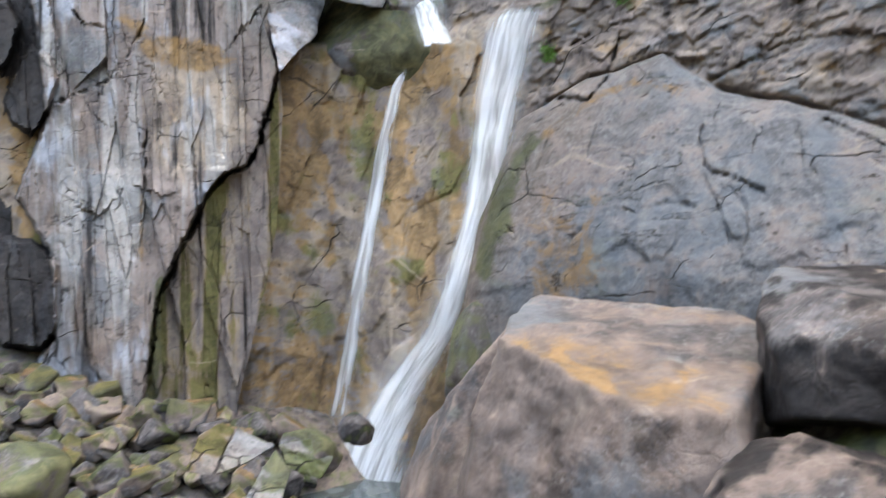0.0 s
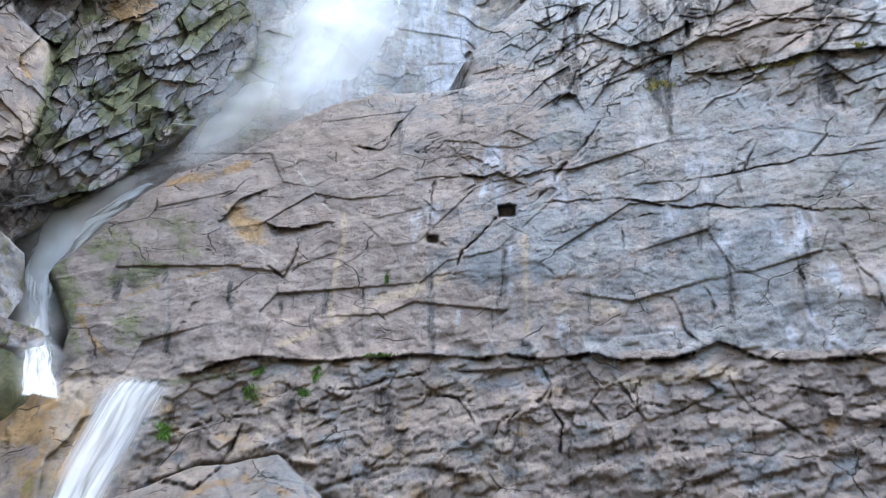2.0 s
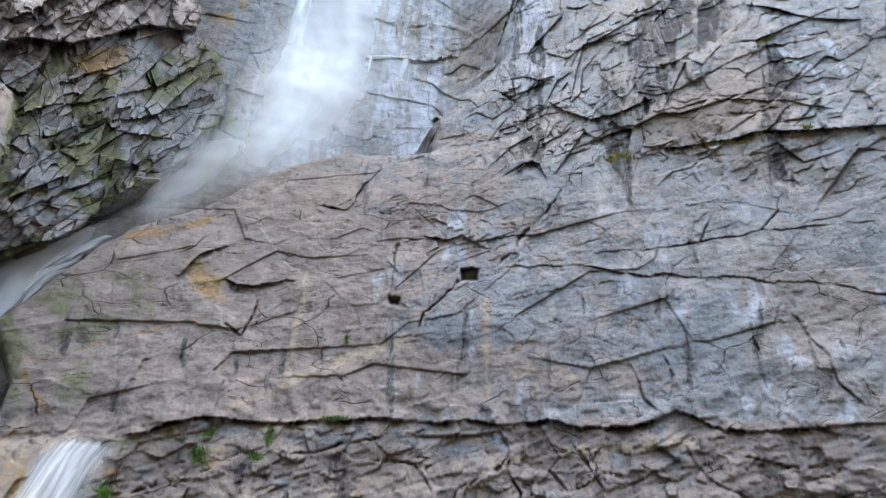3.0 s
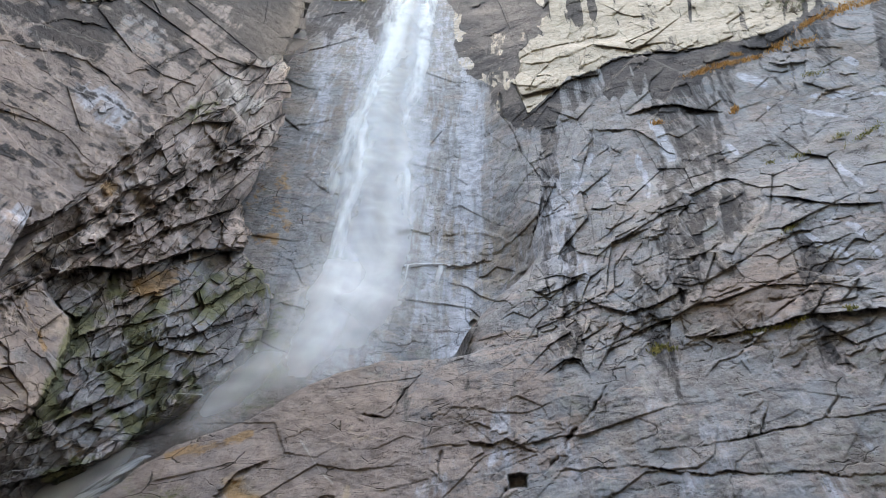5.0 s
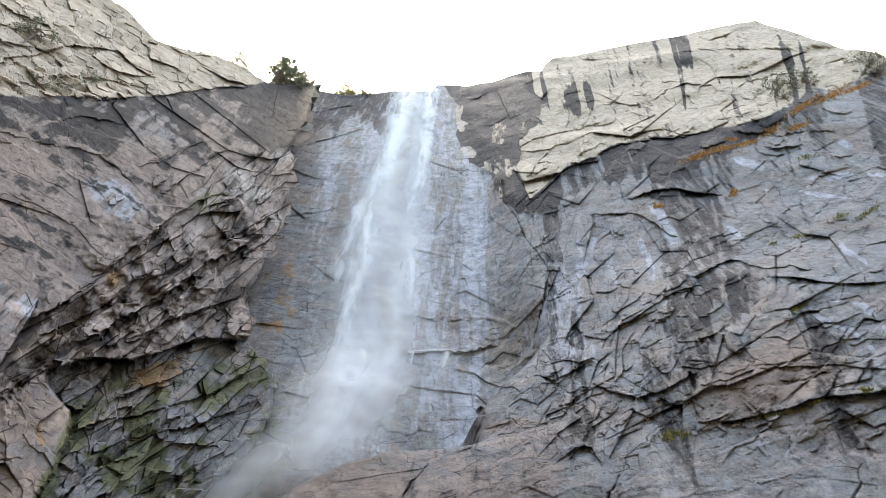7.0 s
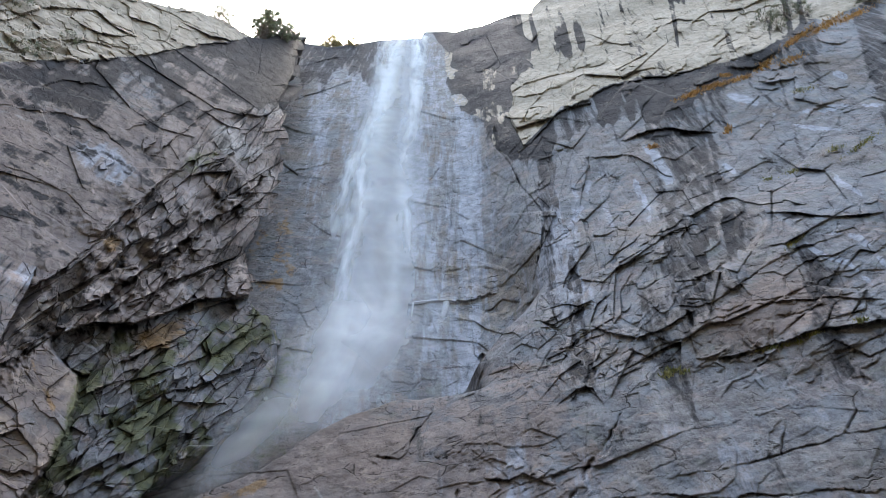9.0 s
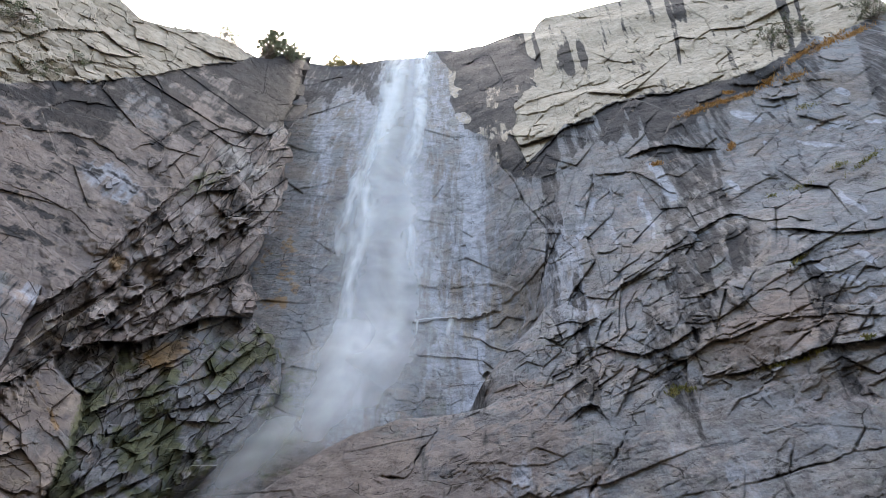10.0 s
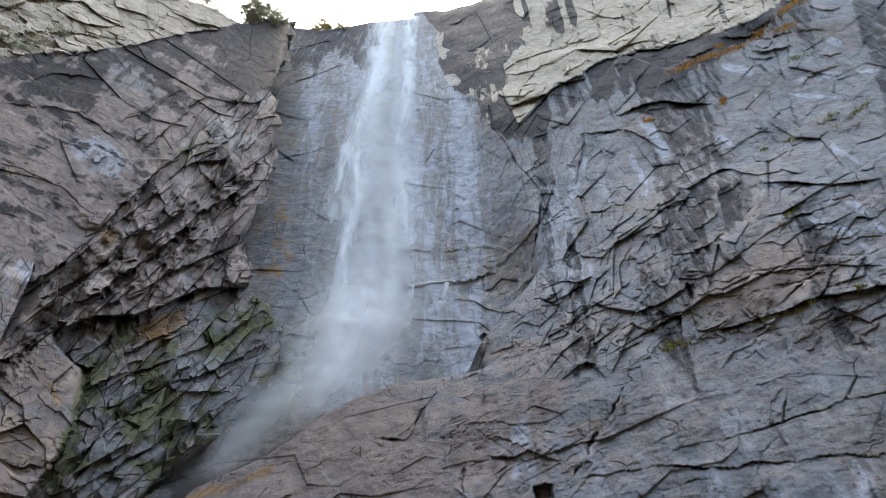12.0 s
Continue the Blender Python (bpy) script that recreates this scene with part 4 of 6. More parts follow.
def left_forms(u, v):
    """The relief of the overhanging wall and the masks of its zones."""
    r = Relief(u, v, 1500, 0.045)
    pale = rise(track(r.u, LEFT_PALE) - r.v, 0.02)
    # how far a place lies across the tilted beds, counted upwards
    across = (-(v - 4.4) + 0.72 * (u - 2.5) * -1) / 1.23
    brow = track(r.u, BROW) - r.v
    above = rise(brow, 0.02)
    lobe = rise(track(r.v, [(6.4, 1.0), (6.9, 1.5), (7.4, 1.42), (7.9, 1.25), (8.4, 0.95), (9.38, 0.15), (10.23, -0.53), (10.73, -1.37), (11.2, -5)]) - r.u, 0.02) * (1 - above)
    mossy = (1 - above) * (1 - lobe)
    # the broken band between the smooth slab and the brow
    top_line = track(r.u, [(-4, 7.4), (0.4, 5.4), (1.3, 4.85), (2.0, 4.35), (2.6, 3.72), (3.1, 3.25), (3.5, 2.75), (3.9, 2.3), (4.3, 2.3), (5.2, 2.0)])
    band = above * rise(r.v - top_line, 0.05)
    high = above * (1 - band) * (1 - pale)
    # beds: each slab's lower edge stands out over the next
    r.lip(2.2, 0.8, 1.5, 0.10, (-3, 7.3), (0.3, 5.45), (0.6, 5.3), (1.0, 5.1), (1.3, 4.85), (1.6, 4.62), (2.0, 4.38), (2.3, 4.02), (2.6, 3.76), (2.9, 3.48), (3.15, 3.28))
    r.lip(4.5, 0.75, 4.0, 0.28, (1.5, 5.62), (1.9, 5.5), (2.2, 5.2), (2.6, 4.98), (3.0, 4.74), (3.4, 4.42), (3.65, 4.15), (4.1, 3.98), (4.5, 3.7), (4.75, 3.3))
    r.lip(3.0, 0.45, 3.6, 0.22, (-2, 7.3), (0.4, 6.5), (1.0, 6.15), (1.5, 5.95), (1.9, 5.88), (2.4, 5.92), (3.1, 5.72), (3.7, 5.5), (4.2, 5.5), (4.6, 5.5))
    r.lip(1.8, 0.35, 1.6, 0.12, (2.4, 5.55), (2.8, 5.35), (3.2, 5.15), (3.6, 5.0), (4.0, 4.82), (4.3, 4.75))
    r.lip(1.3, 0.3, 1.2, 0.10, (0.9, 5.55), (1.3, 5.35), (1.7, 5.15), (2.0, 4.9), (2.4, 4.55), (2.8, 4.3))
    r.lip(1.4, 0.4, 1.4, 0.12, (3.1, 3.3), (3.5, 3.05), (3.9, 2.92), (4.0, 2.95))
    r.lip(1.2, 0.3, 1.6, 0.10, (3.6, 4.12), (3.75, 3.8), (4.0, 3.5), (4.3, 3.1))
    r.lip(1.2, 0.3, 1.4, 0.10, (2.9, 2.95), (3.2, 2.7), (3.5, 2.5), (3.75, 2.25), (3.95, 2.15))
    r.lip(1.0, 0.3, 1.4, 0.08, (3.7, 2.18), (3.9, 2.3), (4.1, 2.42), (4.4, 2.5), (4.8, 2.55), (5.2, 2.5))
    r.lip(1.4, 0.25, 1.6, 0.12, (4.6, 3.05), (4.8, 2.85), (5.0, 2.7), (5.3, 2.6))
    r.lip(0.6, 0.5, 0.4, 0.20, (2.4, 2.5), (2.7, 2.42), (3.0, 2.3), (3.3, 2.1), (3.5, 2.05))
    r.lip(0.7, 0.4, 0.8, 0.22, (0.9, 1.75), (1.3, 1.65), (1.8, 1.68), (2.2, 1.75))
    r.lip(0.4, 0.6, 0.25, 0.10, (-3, 2.6), (0, 2.0), (0.6, 2.15), (1.2, 2.2), (1.7, 2.35), (2.1, 2.6), (2.5, 3.0))
    r.lip(0.3, 0.5, 0.2, 0.08, (-3, 4.6), (0, 3.1), (0.7, 3.3), (1.3, 3.6), (1.8, 4.1))
    r.lip(0.9, 0.35, 1.2, 0.08, (1.5, 1.36), (2.2, 1.28), (2.7, 1.2), (3.3, 1.08), (4.2, 0.98))
    r.lip(1.0, 0.3, 1.4, 0.10, (0.4, 0.95), (1.2, 0.9), (1.9, 1.0), (2.5, 1.1))
    r.lip(1.2, 0.3, 1.4, 0.12, (-1, 0.75), (0.3, 0.6), (1.0, 0.35), (1.8, 0.42), (2.2, 0.7), (2.5, 0.85))
    # shapes in the mossy hollow: the great slab's foot, a square roof, blocks
    r.d += 2.2 * lobe - 1.2 * mossy
    r.lip(0.5, 0.4, 0.9, 0.10, (-0.6, 8.3), (-0.2, 8.35), (0.1, 8.5), (0.35, 8.58), (0.45, 8.52), (0.6, 8.6), (0.95, 8.38))
    r.lip(1.4, 0.2, 1.8, 0.06, (3.2, 7.3), (3.45, 7.33), (3.7, 7.34), (3.95, 7.32))
    r.lip(1.0, 0.3, 1.8, 0.10, (2.05, 6.85), (2.25, 6.6), (2.6, 6.45), (3.2, 6.2), (3.6, 5.98))
    r.lip(0.8, 0.25, 1.0, 0.08, (1.6, 7.2), (2.0, 7.0), (2.6, 6.9), (3.2, 6.7), (3.9, 6.45), (4.4, 6.1))
    r.lip(0.8, 0.3, 1.0, 0.10, (2.4, 7.5), (2.9, 7.2), (3.6, 7.0), (4.3, 6.75), (4.8, 6.5))
    r.lip(1.0, 0.3, 1.4, 0.15, (1.2, 8.5), (1.7, 8.1), (2.2, 7.7), (2.6, 7.6))
    r.lip(1.0, 0.3, 1.4, 0.15, (0.6, 9.2), (1.4, 8.9), (2.2, 8.5), (3.0, 8.1), (3.6, 7.8))
    r.lip(1.2, 0.4, 2.0, 0.3, (-1.5, 10.6), (0.2, 10.0), (1.4, 9.6), (2.4, 9.3))
    r.wedge(4.33, 5.2, 0.24, 0.3, -20, 2.2, 0.3, 0.3)
    r.wedge(1.72, 5.5, 0.22, 0.16, -30, 1.4, 0.2, 0.4)
    r.wedge(1.55, 6.55, 0.26, 0.28, 20, 1.6, 0.2, 0.3)
    r.wedge(3.0, 3.95, 0.6, 0.35, -40, 1.0, -0.2, 0.6)
    r.wedge(4.1, 3.35, 0.35, 0.42, -50, 1.5, 0.3, 0.5)
    tilt = -38
    blocky = np.clip(band + 0.75 * mossy, 0, 1)
    r.d += blocky * (1.5 * blocks(r.p, r.q, 1.15, 0.34, tilt, 440, 1.7, 0.04) + 0.5 * blocks(r.p, r.q, 0.42, 0.15, tilt - 6, 444, 1.6, 0.06) + 0.06 * blocks(r.p, r.q, 0.12, 0.06, tilt, 448, 1.2, 0.15))
    r.d += high * (0.55 * blocks(r.p, r.q, 2.4, 0.7, 28, 430, 1.1, 0.01) + 0.07 * blocks(r.p, r.q, 0.8, 0.2, 32, 434, 1.1, 0.05) + 0.02 * blocks(r.p, r.q, 0.25, 0.07, 30, 436, 1.1, 0.1))
    r.d += lobe * (0.7 * blocks(r.p, r.q, 0.9, 0.7, 40, 452, 1.1, 0.06) + 0.15 * blocks(r.p, r.q, 0.3, 0.2, 40, 454, 1.1, 0.12))
    r.d += pale * (1.4 * blocks(r.p, r.q, 0.8, 0.22, 22, 474, 1.3, 0.10) + 0.5 * blocks(r.p, r.q, 0.3, 0.10, 25, 478, 1.2, 0.12))
    r.strew(1011, 16, (1.4, 5.2), (2.6, 6.2), (0.15, 0.40), (0.05, 0.12), tilt, (0.4, 1.0))
    r.strew(1012, 16, (1.2, 4.9), (5.9, 9.0), (0.10, 0.26), (0.05, 0.12), tilt, (0.3, 0.7))
    r.hairs(55, 30, (-0.5, 5.0), (1.4, 5.0), (0.3, 1.2), (30, 34, -40, -36), 0.25, 0.008)
    r.hairs(56, 20, (0, 4.5), (-0.2, 1.3), (0.3, 0.9), (25, 40, 60), 0.7, 0.012)
    r.hairs(57, 20, (0, 4.8), (6.0, 9.0), (0.2, 0.7), (-38, -45, 60), 0.6, 0.012)
    # the far edge rounds off into the corner
    r.d -= 3.0 * np.exp(-np.clip(track(v, LEFT_EDGE) - u, 0, 99) / 0.07)
    return r, dict(pale=pale, above=above, band=band, high=high, lobe=lobe, mossy=mossy)


def left_stains_shade(r, m):
    u, v = r.u, r.v
    spotty, fleck = fbm(u, v, 0.7, 4, 501), fbm(u, v, 0.22, 4, 503)
    # seepage runs down the fall line, to the lower right on the smooth slab
    seep = fbm(u * 0.25 + v * 0.3, (v - 0.55 * u), 0.16, 4, 505)
    warm = np.clip(m["high"] * (0.45 + 0.6 * rise(v - 2.3, 0.4)) + 0.6 * m["lobe"] + 0.7 * m["band"] + 0.3 * m["mossy"] + 0.5 * spotty, 0, 1)
    # dark seeps and rock, plus painted shade in cracks, under overhangs and in the corner
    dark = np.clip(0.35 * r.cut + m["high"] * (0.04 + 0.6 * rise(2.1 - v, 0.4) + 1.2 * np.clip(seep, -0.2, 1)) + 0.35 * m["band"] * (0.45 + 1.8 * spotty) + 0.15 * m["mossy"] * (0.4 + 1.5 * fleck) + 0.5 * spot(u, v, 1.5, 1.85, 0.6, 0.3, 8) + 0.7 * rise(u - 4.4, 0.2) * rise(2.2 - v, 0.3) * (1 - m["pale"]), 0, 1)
    moss = np.clip(m["mossy"] * (0.32 + 1.3 * spotty + 0.5 * fleck) * rise(u - 0.6, 0.5) + 0.85 * stroke(u, v, 0.16, (1.55, 7.1), (1.42, 7.6), (1.1, 8.3)) + 0.5 * spot(u, v, 3.1, 6.3, 0.3, 0.25) + 0.4 * spot(u, v, 3.6, 3.1, 0.5, 0.2, -30), 0, 1)
    rust = np.clip(0.6 * m["mossy"] * spot(u, v, 2.9, 6.15, 0.5, 0.2, -20) + 0.55 * stroke(u, v, 0.06, (0.65, 6.6), (0.8, 7.0), (1.0, 7.4)) + 0.35 * m["band"] * np.clip(spotty, 0, 1) + 0.6 * spot(u, v, 2.1, 4.5, 0.22, 0.15, -40) + 0.35 * m["mossy"] * np.clip(-1.4 * spotty, 0, 1), 0, 1)
    tan = np.clip(0.35 * m["lobe"] * (0.5 + 2 * spotty) + 0.35 * m["high"] * rise(v - 2.4, 0.3) * np.clip(2.5 * seep, 0, 1) + 0.5 * spot(u, v, 0.9, 5.7, 0.7, 0.25, -20), 0, 1)
    wash = np.maximum.reduce([stroke(u, v, 0.03, (0, 2.0), (0.4, 2.12), (0.9, 2.05), (1.2, 2.18), (1.65, 2.28)), stroke(u, v, 0.03, (0.2, 1.75), (0.8, 1.85), (1.1, 2.1)), stroke(u, v, 0.02, (0.1, 2.15), (0.7, 2.35)), spot(u, v, 1.6, 1.82, 0.06, 0.05)])
    chalk = np.clip(0.9 * spot(u, v, 4.2, 2.72, 0.42, 0.22, 38) + 0.8 * wash * (0.6 + fleck) + 0.4 * m["band"] * np.clip(2.5 * fleck, 0, 1) + 0.3 * spot(u, v, 4.7, 3.0, 0.4, 0.3), 0, 1)
    blue = np.clip(0.5 * spot(u, v, 2.0, 3.1, 0.6, 0.35, 30) + 0.4 * m["high"] * np.clip(2 * seep, 0, 1) + 0.1 * m["band"], 0, 1)
    wet = np.clip(0.3 * m["mossy"] + 0.3 * m["band"] + 0.4 * m["high"] + 0.2 * m["lobe"], 0, 1)
    return dict(warm=warm, dark=dark, moss=moss, rust=rust, pale=m["pale"] * 0.95, blue=blue, wet=wet, tan=tan, chalk=chalk)


def wall_mesh(name, chart, u, v, d, point, normal, stains, behind):
    """A leaning wall: a plane through point, seen over a chart, brought nearer by d, turned back behind its top and its far edge."""
    way, n, p = chart.way(u, v), np.array(normal), np.array(point) - np.array(EYE)
    reach = n.dot(p) / np.minimum(way @ n, -0.16)
    q = way * (reach - d)[..., None]
    x, y, z = q[..., 0], q[..., 1], q[..., 2] + EYE[2]
    extra = np.array([0.5, 2, 5, 15, 60])[:, None]
    x, y, z = np.vstack([np.repeat(x[:1], 5, 0)[::1] - 0.4 * extra[::-1], x]), np.vstack([y[:1] + extra[::-1], y]), np.vstack([z[:1] - 0.02 * extra[::-1], z])
    off = np.array(behind)[None]
    k = 1 + off / np.sqrt(x[:, -1:] ** 2 + y[:, -1:] ** 2 + (z[:, -1:] - EYE[2]) ** 2)
    x, y, z = np.hstack([x, x[:, -1:] * k - 0.12 * off]), np.hstack([y, y[:, -1:] * k]), np.hstack([z, EYE[2] + (z[:, -1:] - EYE[2]) * k])
    def pad(k):
        return np.pad(np.broadcast_to(k, u.shape), ((5, 0), (0, len(behind))), mode="edge")
    return grid_mesh(name, x, y, z, ROCK, {key: pad(k) for key, k in stains.items()}, smooth=False)


def build_left():
    v0 = spaced(0, 1, 640, lambda k: 1.0 - 0.55 * k)[:, None]
    s = spaced(0, 1, 520, lambda k: 0.35 + 0.65 * k)[None]
    low = 13.5
    v = 0.4 + v0 * (low - 0.4)
    ragged = 0.10 * blocks(v, v * 0 + 3.3, 0.22, 3.0, 0, 605, 1.2, 0.0) + 0.10 * fbm(v, v * 0, 0.5, 4, 601)
    u = -4.2 + s * (track(v, LEFT_EDGE) + 4.2) + ragged * np.clip(8 * s - 7, 0, 1)
    sky = track(u, LEFT_SKY) + 0.05 * fbm(u, u * 0, 0.4, 4, 603) + 0.03 * blocks(u, u * 0, 0.2, 1, 0, 607, 1.0, 0.0)
    v = np.where(v < 2.4, sky + (v - 0.4) / 2.0 * (2.4 - sky), v)
    r, m = left_forms(u, v)
    d = r.d - 4.0 * rise(v - 9.6, 0.6) * (1 - m["lobe"])
    me = wall_mesh("cliff_wall_east", HIGH, u, v, d, (-28.0, 42.0, 50.0), (0.6, -0.8, 0.07), left_stains_shade(r, m), (1.5, 6, 14))
    return tagged(new("cliff_wall_east", me), "dark overhanging granite wall with fractured blocks and mossy recess", "cliff", kind="structure")


# ---- the columned cliff at the foot ----
PILLAR_EDGE = [(-9, 3.6), (-4.8, 4.3), (-3.2, 4.7), (-2.0, 4.5), (-0.8, 4.68), (0.4, 4.88), (1.3, 4.98), (2.0, 5.0), (3.0, 4.95), (4.0, 4.9), (5.0, 4.7), (6.0, 4.5), (7.0, 4.25), (9.5, 4.0)]


def build_pillar():
    v = spaced(0, 1, 380, lambda k: 0.5 + k)[:, None] * 18.0 - 8.5
    edge = track(v, PILLAR_EDGE) + 0.05 * fbm(v, v * 0, 0.8, 4, 611)
    u = -3.5 + spaced(0, 1, 330, lambda k: 0.5 + k)[None] * (edge + 3.5)
    v = np.repeat(v, u.shape[1], 1)
    r = Relief(u, v, 1700, 0.05)
    # the great sheet that stands out, over the inner columns
    r.step(1.8, 3.0, (4.9, -8), (4.6, -3), (4.55, 0.0), (4.9, 1.3), (4.75, 1.8), (4.55, 2.6), (4.35, 2.95), (4.0, 3.05), (3.7, 3.35), (3.3, 4.1), (3.0, 4.7), (2.8, 5.2), (2.7, 5.8), (2.6, 6.4), (2.5, 7.2), (2.4, 9.2))
    r.crack(2.6, 0.07, (4.85, -1.0), (4.92, 0.5), (4.95, 1.3), (4.8, 1.8), (4.6, 2.6), (4.4, 2.98), (4.05, 3.1), (3.75, 3.4), (3.36, 4.15), (3.06, 4.75), (2.86, 5.2), (2.76, 5.8))
    r.crack(1.2, 0.04, (2.76, 5.8), (2.66, 6.4), (2.56, 7.2))
    r.crack(0.9, 0.03, (2.55, 0.4), (2.4, 0.8), (2.2, 1.2), (1.9, 1.48), (1.55, 1.6), (1.1, 1.8))
    r.crack(0.7, 0.025, (2.6, 2.0), (2.55, 3.3), (2.45, 4.2))
    r.crack(0.6, 0.025, (2.1, 3.4), (2.25, 4.0), (2.4, 4.5))
    r.crack(0.8, 0.03, (1.3, 0.2), (1.5, 0.45), (1.8, 0.5))
    r.crack(0.6, 0.02, (4.0, 0.9), (4.3, 0.5), (4.6, 0.1))
    r.lip(0.5, 0.2, 0.6, 0.10, (2.45, 3.3), (2.65, 3.35), (2.85, 3.5), (3.1, 3.4))
    r.lip(0.6, 0.2, 0.6, 0.10, (1.4, 3.65), (1.6, 3.75), (1.75, 3.85), (2.0, 3.55))
    r.lip(0.8, 0.8, 1.2, 0.3, (0.9, -2.2), (2.0, -2.6), (3.0, -3.0), (4.2, -3.2))
    # the cleft, its shade painted black further down, and the blocks in it
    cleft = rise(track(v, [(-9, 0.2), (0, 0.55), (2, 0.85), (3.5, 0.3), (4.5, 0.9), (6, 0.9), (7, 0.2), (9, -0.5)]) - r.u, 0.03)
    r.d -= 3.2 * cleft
    r.wedge(0.55, 1.6, 0.42, 0.75, 12, 2.8, 0.2, 0.2)
    r.wedge(0.3, 5.2, 0.75, 1.05, -8, 3.4, 0.2, 0.2)
    r.wedge(-0.2, 0.6, 0.5, 0.7, 5, 2.6, 0.3, 0.2)
    r.d += 0.35 * fbm(u, v * 0.12, 0.8, 3, 452) + 0.8 * blocks(r.p, r.q, 0.85, 6.0, -4, 456, 1.3, 0.06) + 0.28 * blocks(r.p, r.q, 0.32, 2.2, -4, 460, 1.2, 0.08) + 0.07 * blocks(r.p, r.q, 0.14, 0.6, -6, 462, 1.2, 0.12)
    r.hairs(58, 30, (0.8, 4.8), (-6, 7), (0.4, 1.8), (88, 92, 96, 45), 0.4, 0.012)
    streak, spotty = fbm(u, v * 0.06, 0.22, 4, 505), fbm(u, v, 0.9, 4, 507)
    sheet = rise(track(v, [(-9, 4.9), (1.3, 4.9), (1.8, 4.75), (2.6, 4.55), (3.05, 4.0), (3.35, 3.7), (4.1, 3.3), (5.2, 2.8), (7.2, 2.5)]) - r.u, 0.03)
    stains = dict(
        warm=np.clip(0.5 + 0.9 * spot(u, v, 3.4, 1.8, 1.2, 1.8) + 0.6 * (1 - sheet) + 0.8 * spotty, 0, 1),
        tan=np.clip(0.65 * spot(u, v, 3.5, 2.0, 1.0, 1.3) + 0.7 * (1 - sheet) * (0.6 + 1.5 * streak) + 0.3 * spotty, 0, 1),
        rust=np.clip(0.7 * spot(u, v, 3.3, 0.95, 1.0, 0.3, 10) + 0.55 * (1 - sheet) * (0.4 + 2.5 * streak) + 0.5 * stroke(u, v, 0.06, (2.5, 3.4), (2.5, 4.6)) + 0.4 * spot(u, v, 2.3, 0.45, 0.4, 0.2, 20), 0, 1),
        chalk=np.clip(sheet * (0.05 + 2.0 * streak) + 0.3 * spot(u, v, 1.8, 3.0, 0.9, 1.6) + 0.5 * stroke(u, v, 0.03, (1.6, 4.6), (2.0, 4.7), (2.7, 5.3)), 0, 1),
        # shade of joints and cleft painted in, with dark streaks
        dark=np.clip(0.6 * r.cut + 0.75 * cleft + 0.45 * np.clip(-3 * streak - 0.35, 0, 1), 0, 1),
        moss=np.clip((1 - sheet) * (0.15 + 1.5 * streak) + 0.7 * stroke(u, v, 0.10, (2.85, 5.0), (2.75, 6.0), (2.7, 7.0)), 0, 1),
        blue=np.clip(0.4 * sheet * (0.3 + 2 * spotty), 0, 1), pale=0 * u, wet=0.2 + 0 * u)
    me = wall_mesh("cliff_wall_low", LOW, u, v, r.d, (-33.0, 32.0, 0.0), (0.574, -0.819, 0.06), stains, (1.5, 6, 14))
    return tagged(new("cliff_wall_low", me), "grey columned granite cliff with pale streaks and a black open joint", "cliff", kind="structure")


WALL_BACK = build_back()
WALL_LEFT = build_left()
WALL_LOW = build_pillar()
GULLY = Chart(8.19, 22.73, 3.08)


def on_cliff(chart, u, v, off=0.0):
    """Where bearings meet the finished cliff with the fall, brought nearer by off metres."""
    way = chart.way(np.atleast_2d(u), np.atleast_2d(v))
    # the first place along each line of sight that lies behind the base
    t = np.linspace(20, 75, 221)[:, None] / way[0, :, 1][None]
    inside = way[0, :, 1] * t - back_base(way[0, :, 0] * t, EYE[2] + way[0, :, 2] * t)[0] > 0
    t = t[np.argmax(inside, 0), np.arange(t.shape[1])][None] - 0.1
    x, y, z, _ = back_forms(way[..., 0] * t, EYE[2] + way[..., 2] * t)
    x, y, z = pulled(x, y, z, off)
    return np.stack([x, y, z], -1)


def on_left(u, v, off=0.0):
    """Where bearings of the high chart meet the overhanging wall."""
    u, v = np.atleast_2d(u).astype(float), np.atleast_2d(v).astype(float)
    way, n = HIGH.way(u, v), np.array((0.6, -0.8, 0.07))
    reach = n.dot(np.array((-28.0, 42.0, 50.0)) - np.array(EYE)) / np.minimum(way @ n, -0.16)
    return np.array(EYE) + way * (reach - left_forms(u, v)[0].d - off)[..., None]


def course(chart, rows, off, free=0):
    """Rows of (u, v, width, thickness) on a chart, laid clear of the cliff, as rows of (x, y, z, width, thickness) in metres. The last rows may hang free, straight below the one before them."""
    u, v = np.array([r[0] for r in rows], float), np.array([r[1] for r in rows], float)
    p = on_cliff(chart, u, v, off)[0]
    if free:
        way = chart.way(u[-free:], v[-free:])
        p[-free:] = np.array(EYE) + way * (p[-free - 1, 1] / way[:, 1])[:, None]
    reach = (p - np.array(EYE)) @ chart.ahead
    return [(*map(float, q), r[2] * k / 12.286, r[3]) for q, r, k in zip(p, rows, reach)]



